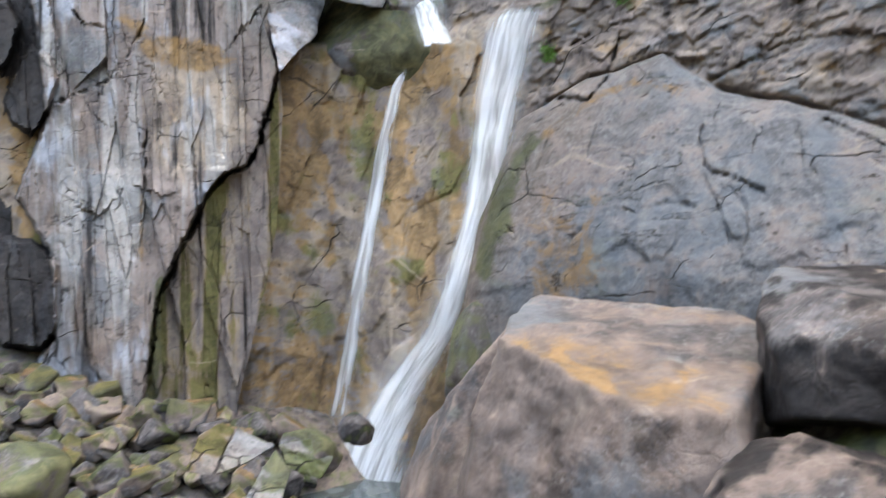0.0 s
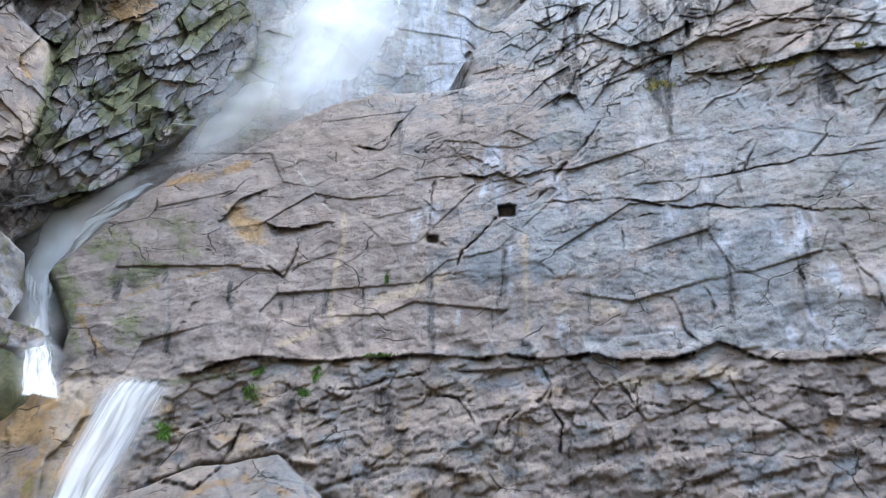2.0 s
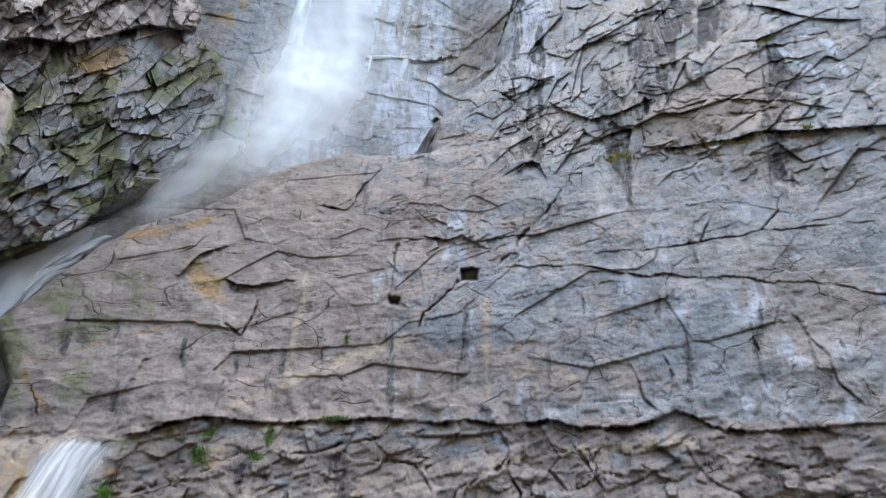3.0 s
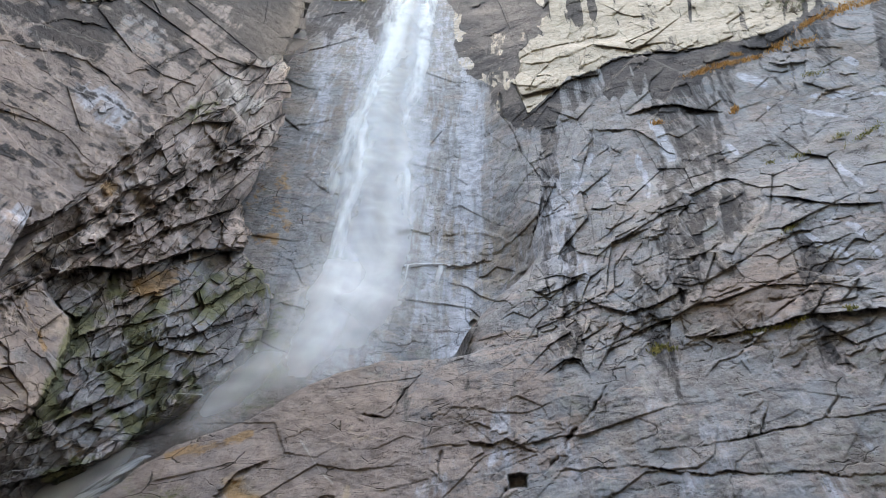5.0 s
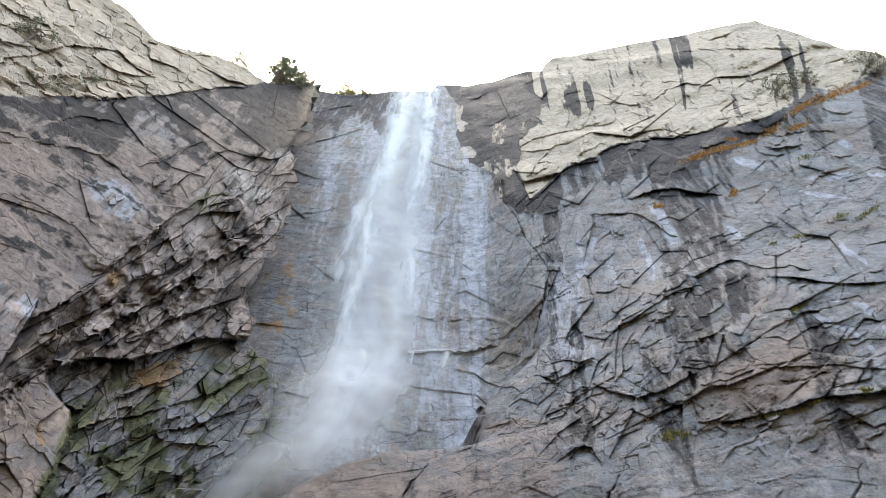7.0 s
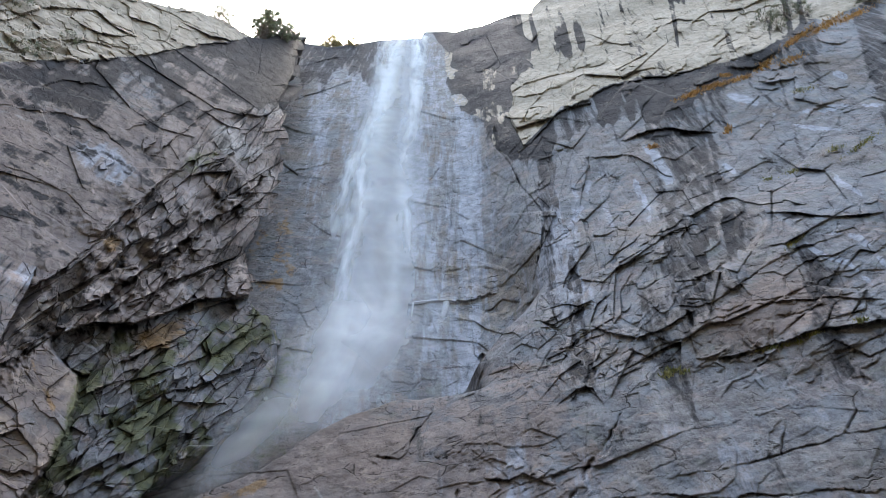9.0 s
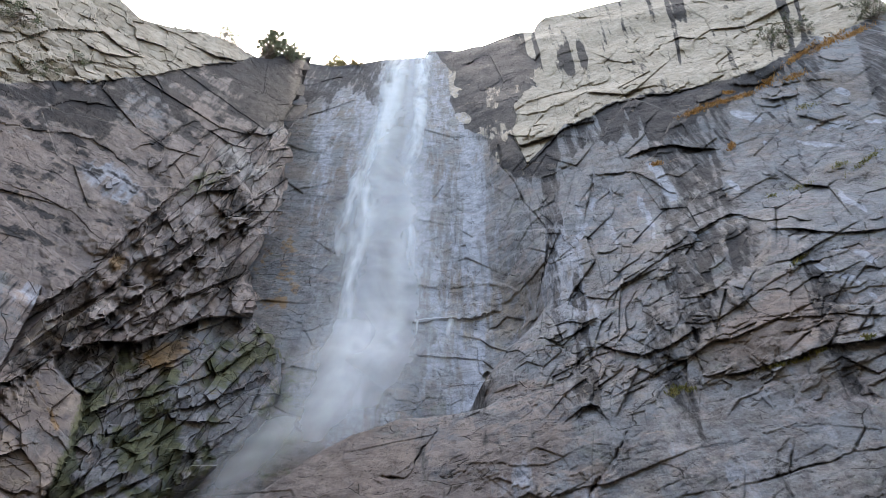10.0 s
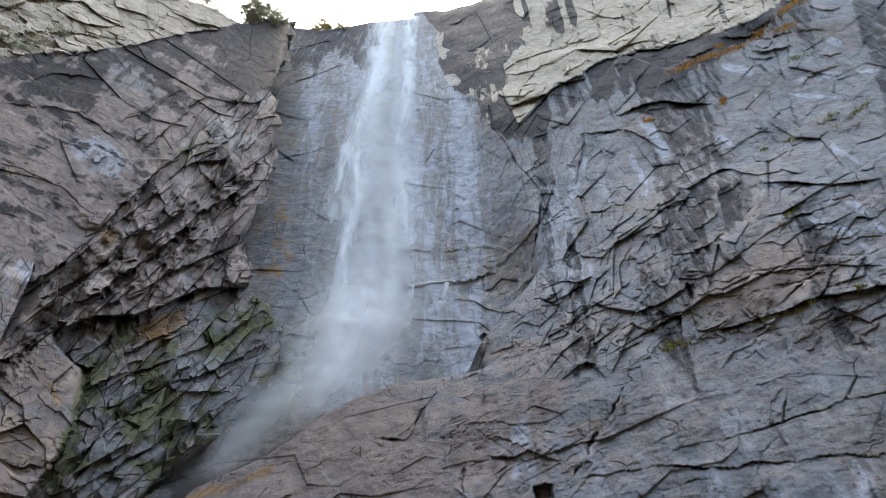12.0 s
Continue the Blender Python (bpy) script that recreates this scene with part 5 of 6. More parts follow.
def build_ground():
    """The land: a bank under the camera that falls to the plunge pool, and level country out to the horizon."""
    r = np.concatenate([np.linspace(0, 60, 120), np.geomspace(64, 2500, 30)])
    a = np.linspace(0, 2 * math.pi, 240, endpoint=False)
    x, y = r[:, None] * np.sin(a)[None], r[:, None] * np.cos(a)[None]
    drop = np.interp(np.hypot(x, y), [2.5, 8, 16, 26, 36], [0, -2.6, -7.0, -11.5, -14.0]) * rise(y + 2, 3)
    gap = 53.5 + 0.7 * x - y
    apron = np.where((x < -20) & (gap > -8) & (y > 5), track(x, [(-60, -2.5), (-42, -4.4), (-36, -7.6), (-29, -9.4), (-22, -13)]) - 0.36 * np.maximum(gap, 0), -99)
    drop = np.maximum(drop, apron)
    # an unseen slope behind and beside the bank, added to block low sky light
    low_sky_block = np.interp(r, [60, 170, 420, 900], [0, 85, 170, 190])[:, None] * rise(0.12 - np.cos(a)[None], 0.2)
    z = low_sky_block + np.where(r[:, None] > 60, np.maximum(drop, -14), drop) + 0.5 * fbm(x, y, 5, 4, 701) * rise(np.hypot(x, y) - 3, 1)
    # the unseen slope is darkened to cut its bounce light
    me = grid_mesh("ground", x, y, z, ROCK_NEAR, dict(warm=0.5 + 0 * x, moss=0.3 + 0 * x, dark=0.3 + 0.7 * rise(np.hypot(x, y) - 62, 5), wet=0.3 + 0 * x), wrap=True)
    return tagged(new("ground", me), "stony brown ground sloping down to the pool", "ground", kind="structure")


build_ground()


# ---- boulders ----
def stone_mesh(name, seed, size, planes=(), facets=11, level=4, material=None, moss=0.0, rust=0.0, warm=0.4, wet=0.2, dark=0.0, grit=0.05, box=0.0, tan=1.0):
    """An angular block: a ball cut by planes, with worn edges, small chips and stains. planes: normals with the share of the half size at which they cut."""
    rng = random.Random(seed)
    cuts = [(Vector(nv).normalized(), at) for nv, at in planes]
    if box:
        for nv in ((1, 0, 0), (-1, 0, 0), (0, 1, 0), (0, -1, 0), (0, 0, 1), (0, 0, -1)):
            cuts.append((Vector([q + rng.gauss(0, 0.16) for q in nv]).normalized(), box * rng.uniform(0.9, 1.1)))
    for _ in range(facets):
        cuts.append((Vector((rng.gauss(0, 1), rng.gauss(0, 1), rng.gauss(0, 1))).normalized(), rng.uniform(0.72, 1.0)))
    bm = bmesh.new()
    bmesh.ops.create_icosphere(bm, subdivisions=level, radius=1.0)
    noise_at = Vector((seed * 3.7, seed * 1.3, 0))
    for v in bm.verts:
        dirn = v.co.normalized()
        r = 1.15
        for nv, at in cuts:
            c = dirn.dot(nv)
            if c > 0.05:
                r = min(r, at / c)
        v.co = dirn * r
    for _ in range(1):
        bmesh.ops.smooth_vert(bm, verts=bm.verts, factor=0.35, use_axis_x=True, use_axis_y=True, use_axis_z=True)
    for v in bm.verts:
        p = v.co * 1.0
        k = grit * (noise.fractal(p * 2.2 + noise_at, 1.0, 2.0, 5) + 0.6 * noise.fractal(p * 7 + noise_at, 1.0, 2.0, 3))
        v.co += v.co.normalized() * k
        v.co = Vector((v.co.x * size[0], v.co.y * size[1], v.co.z * size[2]))
    me = bpy.data.meshes.new(name)
    bm.to_mesh(me)
    bm.free()
    me.polygons.foreach_set("use_smooth", np.full(len(me.polygons), True))
    co = np.empty(len(me.vertices) * 3, np.float32)
    me.vertices.foreach_get("co", co)
    co = co.reshape(-1, 3)
    nrm = np.empty(len(me.vertices) * 3, np.float32)
    me.vertices.foreach_get("normal", nrm)
    up = np.clip(nrm.reshape(-1, 3)[:, 2], 0, 1)
    spotty = fbm(co[:, 0] + seed, co[:, 1] + co[:, 2], 1.6 * max(size) / 2, 4, seed)
    for key, val in (("moss", moss * (0.35 + 0.9 * up) + spotty * (moss > 0)), ("rust", rust * (2.0 * up * up - 0.35) + 0.6 * spotty * (rust > 0) * up * up), ("warm", warm + spotty), ("tan", tan * (0.25 * (warm > 0.4) + 0.8 * spotty)), ("wet", wet + 0 * up), ("dark", dark + spotty * (dark > 0))):
        me.attributes.new(key, "FLOAT", "POINT").data.foreach_set("value", np.clip(val, 0, 1).astype(np.float32))
    me.materials.append(material or ROCK_NEAR)
    return me


def boulder(label, at, turn, mesh, group=""):
    ob = new("boulder", mesh)
    ob.matrix_world = pose(*at, *turn)
    return tagged(ob, label, "boulder", group)


boulder("huge brown boulder with a rust-orange flat top", (-3.8, 15.2, -2.6), (0, 0, 0),
        stone_mesh("boulder", 3, (4.0, 4.0, 4.0), [((0.10, -0.26, 1), 0.47), ((-0.46, -0.86, 0.25), 0.46), ((-0.95, -0.1, 0.3), 0.74), ((1, -0.15, 0.05), 0.80), ((-0.8, -0.6, 0.12), 0.66), ((0.45, -0.9, 0.2), 0.78), ((-0.2, -0.75, 0.7), 0.60)], 3, 6, rust=0.13, warm=0.5, wet=0.8, dark=0.0, grit=0.034, tan=0.0))
boulder("dark wet square-edged boulder propped over a hollow", (1.9, 15.2, -0.6), (0, 3, -4),
        stone_mesh("boulder", 5, (3.0, 3.0, 3.0), [((0.02, -0.12, 1), 0.40), ((-1, -0.35, -0.12), 0.82), ((0.05, -1, 0.12), 0.62), ((0.12, -0.3, -1), 0.44), ((-0.6, -1, 0.25), 0.74), ((-0.4, -0.5, 0.8), 0.56)], 4, 6, warm=0.5, dark=0.62, wet=0.8, grit=0.03, tan=0.2))
boulder("pale grey rounded boulder at the trail edge", (0.75, 10.2, -2.6), (0, 0, 20),
        stone_mesh("boulder", 8, (1.75, 1.5, 1.75), [((-0.3, -0.2, 1), 0.84)], 8, 6, warm=0.6, wet=1.0, grit=0.04, tan=0.0, dark=0.3))
boulder("dark damp boulder in the hollow under the square block", (1.4, 14.6, -3.4), (0, 0, 40),
        stone_mesh("boulder", 9, (2.6, 2.0, 2.3), [((0, 0, 1), 0.85)], 8, 5, warm=0.2, dark=0.5, moss=0.3, wet=0.8, grit=0.04))
boulder("green mossy boulder beside the lower cascade", (-11.4, 24.6, -3.4), (0, 10, 20),
        stone_mesh("boulder", 12, (1.0, 1.3, 2.4), [], 8, 5, warm=0.2, moss=0.55, wet=0.7, grit=0.05))
boulder("brown streaked boulder slanting into the stream", (-9.2, 19.5, -5.2), (0, 24, 10),
        stone_mesh("boulder", 14, (1.5, 2.0, 4.2), [], 9, 5, warm=0.8, rust=0.35, wet=0.5, grit=0.05))
boulder("dark wet boulder where the thin strand lands", (-17.2, 25.4, -6.4), (0, 0, 60),
        stone_mesh("boulder", 15, (0.75, 0.7, 0.65), [], 8, 4, warm=0.2, moss=0.3, dark=0.4, wet=0.8))
# blocks lodged on the ledge between the pillar and the middle cascade
boulder("green moss-covered boulder on the ledge by the cascade", (-25.9, 43.8, 16.4), (0, 4, 20), stone_mesh("boulder", 62, (5.2, 4.2, 4.2), [((0.15, -0.55, 1), 0.7), ((0.8, -0.5, 0.5), 0.75), ((-0.6, -0.8, 0.6), 0.78)], 4, 5, moss=1.0, warm=0.3, wet=0.4, grit=0.05))
boulder("dark low block under the moss-covered boulder", (-23.9, 41.4, 18.6), (0, 6, 20), stone_mesh("boulder", 65, (1.6, 1.5, 1.2), [((0.2, -1, 0.3), 0.6), ((0, 0, 1), 0.7)], 2, 5, warm=0.3, dark=0.3, moss=0.3, wet=0.6, grit=0.03))
# blocks at the foot of the columned cliff


def hewn(label, chart, reach, depth, tilt, outline, seed, group="", **stain):
    """A split slab with flat faces and worn edges: its outline as bearings on a chart, its face so far off and tilted by two slopes."""
    us, vs = np.array([p[0] for p in outline], float), np.array([p[1] for p in outline], float)
    way = chart.way(us, vs)
    far = reach * (1 + tilt[0] * (us - us.mean()) / 12 + tilt[1] * (vs - vs.mean()) / 12)
    front = np.array(EYE) + way * far[:, None]
    mid_way = way.mean(0)
    core = front.mean(0)
    back = core + (front - core) * 0.86 + mid_way * depth
    at = (core + back.mean(0)) / 2
    bm = bmesh.new()
    a, b = [bm.verts.new(Vector(p - at)) for p in front], [bm.verts.new(Vector(p - at)) for p in back]
    bm.faces.new(a)
    bm.faces.new(b[::-1])
    for k in range(len(a)):
        bm.faces.new((a[k - 1], b[k - 1], b[k], a[k]))
    bmesh.ops.recalc_face_normals(bm, faces=bm.faces)
    bmesh.ops.bevel(bm, geom=bm.edges[:], offset=0.05 * depth, segments=2, affect="EDGES", profile=0.6)
    bmesh.ops.triangulate(bm, faces=bm.faces[:])
    for _ in range(4):
        longest = [e for e in bm.edges if e.calc_length() > 0.10 * depth]
        bmesh.ops.subdivide_edges(bm, edges=longest, cuts=1)
        bmesh.ops.triangulate(bm, faces=bm.faces[:])
    for v in bm.verts:
        p = v.co / depth + Vector((seed * 3.1, seed * 1.7, 0))
        v.co += v.normal * depth * 0.05 * (noise.fractal(p * 1.6, 1.0, 2.0, 5) + 0.4 * noise.fractal(p * 6, 1.0, 2.0, 3))
    me = bpy.data.meshes.new("boulder")
    bm.to_mesh(me)
    bm.free()
    me.polygons.foreach_set("use_smooth", np.full(len(me.polygons), True))
    co = np.empty(len(me.vertices) * 3, np.float32)
    me.vertices.foreach_get("co", co)
    co = co.reshape(-1, 3)
    spotty = fbm(co[:, 0] + seed, co[:, 1] + co[:, 2], 0.8 * depth, 4, seed)
    for key, val in stain.items():
        me.attributes.new(key, "FLOAT", "POINT").data.foreach_set("value", np.clip(val + spotty * (val > 0), 0, 1).astype(np.float32))
    me.materials.append(ROCK)
    return boulder(label, at, (0, 0, 0), me, group)


hewn("purple-grey slab leaning in the gully", GULLY, 50.0, 3.0, (0.6, -0.8), [(0.55, 3.95), (1.45, 3.3), (1.95, 3.95), (1.75, 4.4), (1.4, 4.9), (0.45, 5.45), (0.5, 4.6)], 71, blue=0.25, warm=0.3)
hewn("wet grey block beside the cascade chute", GULLY, 51.0, 3.5, (0.5, -0.6), [(1.9, 3.15), (2.7, 2.75), (3.2, 3.2), (3.35, 3.9), (2.9, 4.65), (2.1, 4.4), (1.7, 3.9)], 72, warm=0.3, dark=0.15, moss=0.25, wet=0.3)
hewn("orange and moss coloured block in the talus", LOW, 31.0, 1.6, (0.5, -0.5), [(3.3, 8.35), (3.5, 7.7), (3.95, 7.45), (4.15, 7.6), (3.75, 8.45)], 73, "talus boulders", rust=0.4, moss=0.35, warm=0.5)
hewn("grey-green split wedge of granite in the talus", LOW, 29.5, 1.6, (0.4, -1.2), [(3.8, 8.42), (4.2, 7.55), (4.85, 7.9), (4.35, 8.2)], 74, "talus boulders", moss=0.4, warm=0.2)
hewn("pale green flat-faced wedge in the talus", LOW, 28.5, 1.5, (-0.5, -0.4), [(4.25, 8.95), (4.88, 7.95), (5.15, 8.35), (4.95, 9.0)], 75, "talus boulders", moss=0.42, warm=0.2)
hewn("dark moss-edged block by the plunge pool", LOW, 30.0, 1.6, (0.5, -0.6), [(4.9, 7.85), (5.5, 7.75), (5.9, 8.1), (5.7, 8.5), (5.1, 8.3)], 76, "talus boulders", moss=0.6, dark=0.25)
boulder("moss-topped boulder beside the plunge pool", (-18.5, 23.7, -7.1), (0, 8, 15), stone_mesh("boulder", 23, (1.3, 1.1, 0.8), [], 9, 4, moss=0.6, warm=0.3, wet=0.6), "talus boulders")
boulder("rounded green mossy boulder at the foot of the cliff", (-25.6, 15.6, -6.9), (0, 0, 10), stone_mesh("boulder", 24, (1.9, 1.6, 1.3), [], 8, 4, moss=0.7, warm=0.3), "talus boulders")

KINDS = [stone_mesh("boulder", 31 + k, (1, 0.9, 0.75), [], 3, 4, box=0.68, moss=(0.25, 0.55, 0.3, 0.15, 0.7)[k], rust=(0.2, 0.2, 0, 0.45, 0)[k], warm=(0.3, 0.5, 0.1, 0.7, 0.3)[k], wet=0.35, dark=(0, 0, 0.4, 0, 0.2)[k], grit=0.06) for k in range(5)]
TALUS = ["grey angular block in the wet talus", "mossy brown block in the talus", "dark wet block in the talus", "rust-stained block in the talus", "green mossy block in the talus"]


def scatter_talus():
    rng = random.Random(77)
    models = []
    for k in range(5):
        ob = new("boulder", KINDS[k])
        tagged(ob, TALUS[k], "boulder", "talus boulders")
        models.append([ob, False])
    count = 0
    while count < 300:
        x, gap = rng.uniform(-43, -25), 14 * rng.random() ** 1.2
        y = 53.0 + 0.7 * x - gap
        size = rng.choice((0.35, 0.5, 0.65, 0.8, 0.9, 1.0, 1.2, 1.5))
        z = track(x, [(-60, -2.5), (-42, -4.4), (-36, -7.6), (-29, -9.4), (-22, -13)]) - 0.36 * gap + rng.uniform(0.0, 0.35) + 0.2 * size
        k = rng.randrange(5)
        m = pose(x, y, z, rng.uniform(-40, 40), rng.uniform(-40, 40), rng.uniform(0, 360)) @ Matrix.Diagonal((size * rng.uniform(0.8, 1.3), size, size * rng.uniform(0.7, 1.2), 1))
        if models[k][1]:
            ob = models[k][0].copy()
            scene.collection.objects.link(ob)
        else:
            ob, models[k][1] = models[k][0], True
        ob.matrix_world = m
        count += 1


scatter_talus()


# ---- water ----
def water_sheet(pts, sheet, bulge=0.15, across=28, per_metre=1.6, fade=(0.03, 0.05), wander=0.25, edge=1.0, level=False):
    """A curved sheet of water along pts (x, y, z, width, thickness)."""
    p = np.array(pts, float)
    seg = np.concatenate([[0], np.cumsum(np.linalg.norm(np.diff(p[:, :3], axis=0), axis=1))])
    rows = int(max(24, seg[-1] * per_metre))
    s = np.linspace(0, seg[-1], rows)
    c = np.stack([np.interp(s, seg, p[:, k]) for k in range(5)], 1)
    for _ in range(max(1, rows // 30)):
        c[1:-1] = 0.25 * c[:-2] + 0.5 * c[1:-1] + 0.25 * c[2:]
    t = np.linspace(-1, 1, across)[None]
    w = c[:, 3:4] * (1 + wander * fbm(s[:, None] * np.ones((1, across)), t + 40.0 * sheet, 6, 3, 801))
    x = c[:, 0:1] + 0.5 * w * t + wander * fbm(s, s * 0 + sheet * 9, 7, 3, 803)[:, None]
    y = c[:, 1:2] - bulge * w * (1 - t * t) + 0.25 * fbm(x, c[:, 2:3] + 0 * x, 1.5, 3, 805)
    z = np.repeat(c[:, 2:3], across, 1)
    if level:  # runs sideways: its width is its height
        x, z = np.repeat(c[:, 0:1], across, 1), c[:, 2:3] + 0.5 * w * t
    along = s[:, None] / seg[-1]
    ends = np.clip(along / max(fade[0], 1e-4), 0, 1) * np.clip((1 - along) / max(fade[1], 1e-4), 0, 1)
    side = np.clip((1 - np.abs(t)) * 2.2 / edge, 0, 1)
    side = side * side * (3 - 2 * side)
    return x, y, z, dict(flow_u=0.5 * w * t + 13.0 * sheet, flow_v=s[:, None] + 0 * t, sheet=float(sheet) + 0 * x, thick=c[:, 4:5] * ends * side)


def water_part(name, parent, pts, sheet, material, label="", **kw):
    x, y, z, at = water_sheet(pts, sheet, **kw)
    return part(name, grid_mesh(name, x, y, z, material, at), parent, label)


main_fall = tagged(new("waterfall"), "tall white waterfall dropping free down a grey cliff", "waterfall")
mid = tagged(new("middle_cascade"), "white cascade sliding down a rock gully", "cascade")
low = tagged(new("lower_cascade"), "twin-stranded white cascade over a stained rock step", "cascade")
water_part("strand", main_fall, course(HIGH, [(7.15, 0.93, 0.80, 1.0), (7.05, 1.3, 0.75, 1.0), (6.95, 1.8, 0.72, 1.0), (6.85, 2.3, 0.68, 1.00), (6.72, 2.9, 0.66, 1.00), (6.55, 3.5, 0.70, 1.00), (6.38, 4.1, 0.70, 0.99), (6.25, 4.7, 0.62, 0.97), (6.2, 5.2, 0.60, 0.91), (6.15, 5.6, 0.62, 0.97), (6.05, 6.2, 0.60, 0.90), (5.92, 6.9, 0.56, 0.83), (5.75, 7.4, 0.5, 0.76), (5.62, 7.9, 0.5, 0.75), (5.45, 8.5, 0.5, 0.6)], 3.2, 2), 1, VEIL, "dense white left strand", wander=0.35, across=44, edge=2.1, fade=(0.005, 0.10))
water_part("strand", main_fall, course(HIGH, [(7.55, 0.93, 0.5, 1.0), (7.5, 1.4, 0.48, 0.95), (7.45, 2.0, 0.46, 0.9), (7.35, 2.7, 0.5, 0.8), (7.25, 3.4, 0.55, 0.72), (7.15, 4.1, 0.6, 0.66), (7.1, 4.7, 0.55, 0.6), (7.05, 5.3, 0.55, 0.5), (7.0, 5.8, 0.7, 0.5), (6.95, 6.4, 0.7, 0.4), (6.9, 7.0, 0.7, 0.35), (6.85, 7.7, 0.7, 0.25)], 2.6, 1), 2, VEIL, "thinner right strand", wander=0.35, across=40, edge=2.1, fade=(0.005, 0.05))
water_part("plume", main_fall, course(HIGH, [(7.0, 1.5, 0.25, 0.6), (6.75, 2.2, 0.35, 0.95), (6.45, 2.9, 0.42, 0.9), (6.2, 3.6, 0.48, 0.78), (6.0, 4.3, 0.48, 0.7), (5.9, 4.9, 0.4, 0.3)], 4.2), 7, VEIL, "smoky plume blown aside", wander=0.5, across=30, edge=2.2, fade=(0.1, 0.1))
water_part("plume", main_fall, course(HIGH, [(7.2, 3.4, 0.2, 0.5), (7.25, 3.9, 0.32, 0.85), (7.32, 4.4, 0.32, 0.7), (7.36, 5.0, 0.12, 0.3)], 3.6), 8, VEIL, "small comet of spray", wander=0.4, across=24, edge=2.2, fade=(0.1, 0.1))
water_part("veil", main_fall, course(HIGH, [(7.2, 1.2, 1.3, 0.4), (7.05, 2.2, 1.8, 0.52), (6.95, 3.2, 2.2, 0.56), (6.9, 4.2, 2.7, 0.58), (6.95, 5.0, 3.3, 0.6), (6.95, 5.8, 3.8, 0.66), (6.7, 6.4, 4.0, 0.7), (6.35, 7.1, 4.0, 0.66), (6.1, 7.7, 3.8, 0.66), (5.8, 8.5, 3.6, 0.6)], 5.0, 2), 3, MIST, "thin drifting spray", wander=0.15, across=44, edge=2.2)
water_part("spray", main_fall, course(HIGH, [(6.4, 5.3, 2.2, 0.0), (6.3, 5.9, 2.8, 0.55), (6.2, 6.5, 3.0, 0.62), (5.95, 7.1, 3.1, 0.6), (5.75, 7.7, 3.0, 0.62), (5.5, 8.5, 2.8, 0.5)], 6.5, 2), 4, MIST, "bright spray at the foot", wander=0.15, across=44, edge=2.2, fade=(0.15, 0.1))
water_part("drift", main_fall, course(HIGH, [(5.7, 6.9, 1.2, 0.0), (5.2, 7.4, 2.0, 0.5), (4.8, 7.9, 2.5, 0.62), (4.3, 8.4, 2.5, 0.6), (3.8, 8.8, 2.2, 0.4), (3.2, 9.3, 1.6, 0.15)], 4.0), 5, MIST, "mist rolling off the foot of the fall", wander=0.4, across=36, edge=2.2, fade=(0.2, 0.2))
water_part("ledge_spray", main_fall, course(HIGH, [(5.4, 5.68, 0.03, 0.2), (5.8, 5.6, 0.07, 0.6), (6.2, 5.57, 0.09, 0.8), (6.6, 5.57, 0.08, 0.85), (7.0, 5.58, 0.06, 0.7), (7.3, 5.59, 0.07, 0.85), (7.7, 5.55, 0.06, 0.75), (8.1, 5.52, 0.045, 0.6), (8.45, 5.5, 0.02, 0.2)], 7.0), 6, CASCADE, "line of white water breaking on a ledge", across=14, wander=0.9, edge=2.2, level=True)
for k, (u, wide) in enumerate(((6.55, 0.18), (6.95, 0.10), (7.4, 0.07), (8.0, 0.22))):
    water_part("fringe", main_fall, course(HIGH, [(u, 5.56, wide, 0.75), (u - 0.03, 5.75, wide * 1.3, 0.5), (u - 0.08, 6.0, wide * 1.6, 0.28), (u - 0.15, 6.4, wide * 1.8, 0.1)], 5.4), 20 + k, VEIL, "thread of water below the ledge", across=16, wander=0.3, edge=2.0, fade=(0.02, 0.2))

water_part("chute", mid, course(GULLY, [(5.12, 1.76, 0.10, 0.9), (4.85, 1.95, 0.32, 1.0), (4.5, 2.25, 0.65, 1.0), (4.15, 2.6, 0.9, 1.0), (3.8, 3.0, 1.1, 1.0), (3.6, 3.4, 0.95, 1.0), (3.55, 3.75, 0.6, 1.0), (3.62, 4.1, 0.42, 1.0), (3.65, 4.4, 0.5, 1.0), (3.68, 4.75, 0.7, 1.0), (3.72, 5.1, 0.72, 1.0), (3.78, 5.5, 0.7, 1.0)], 4.5), 11, SLIDE, wander=0.4, edge=1.6, fade=(0.02, 0.02))
water_part("spray", mid, course(GULLY, [(5.3, 1.5, 0.6, 0.0), (4.5, 2.0, 1.5, 0.7), (3.8, 2.7, 1.9, 0.75), (3.5, 3.6, 1.5, 0.65), (3.6, 4.6, 1.0, 0.4), (3.7, 5.4, 0.7, 0.15)], 5.5), 16, MIST, "fine spray round the chute", wander=0.4, edge=2.2, fade=(0.1, 0.1))
water_part("strand", low, course(LOW, [(7.2, 1.25, 0.22, 0.8), (7.05, 1.45, 0.31, 0.95), (6.88, 2.2, 0.38, 0.95), (6.72, 3.1, 0.41, 0.9), (6.52, 4.2, 0.42, 0.95), (6.35, 5.1, 0.45, 0.95), (6.2, 6.0, 0.45, 0.9), (6.08, 6.8, 0.46, 0.8), (5.95, 7.6, 0.56, 0.5)], 0.5), 13, CASCADE, "narrow left strand", wander=0.2, edge=1.7, fade=(0.02, 0.05))
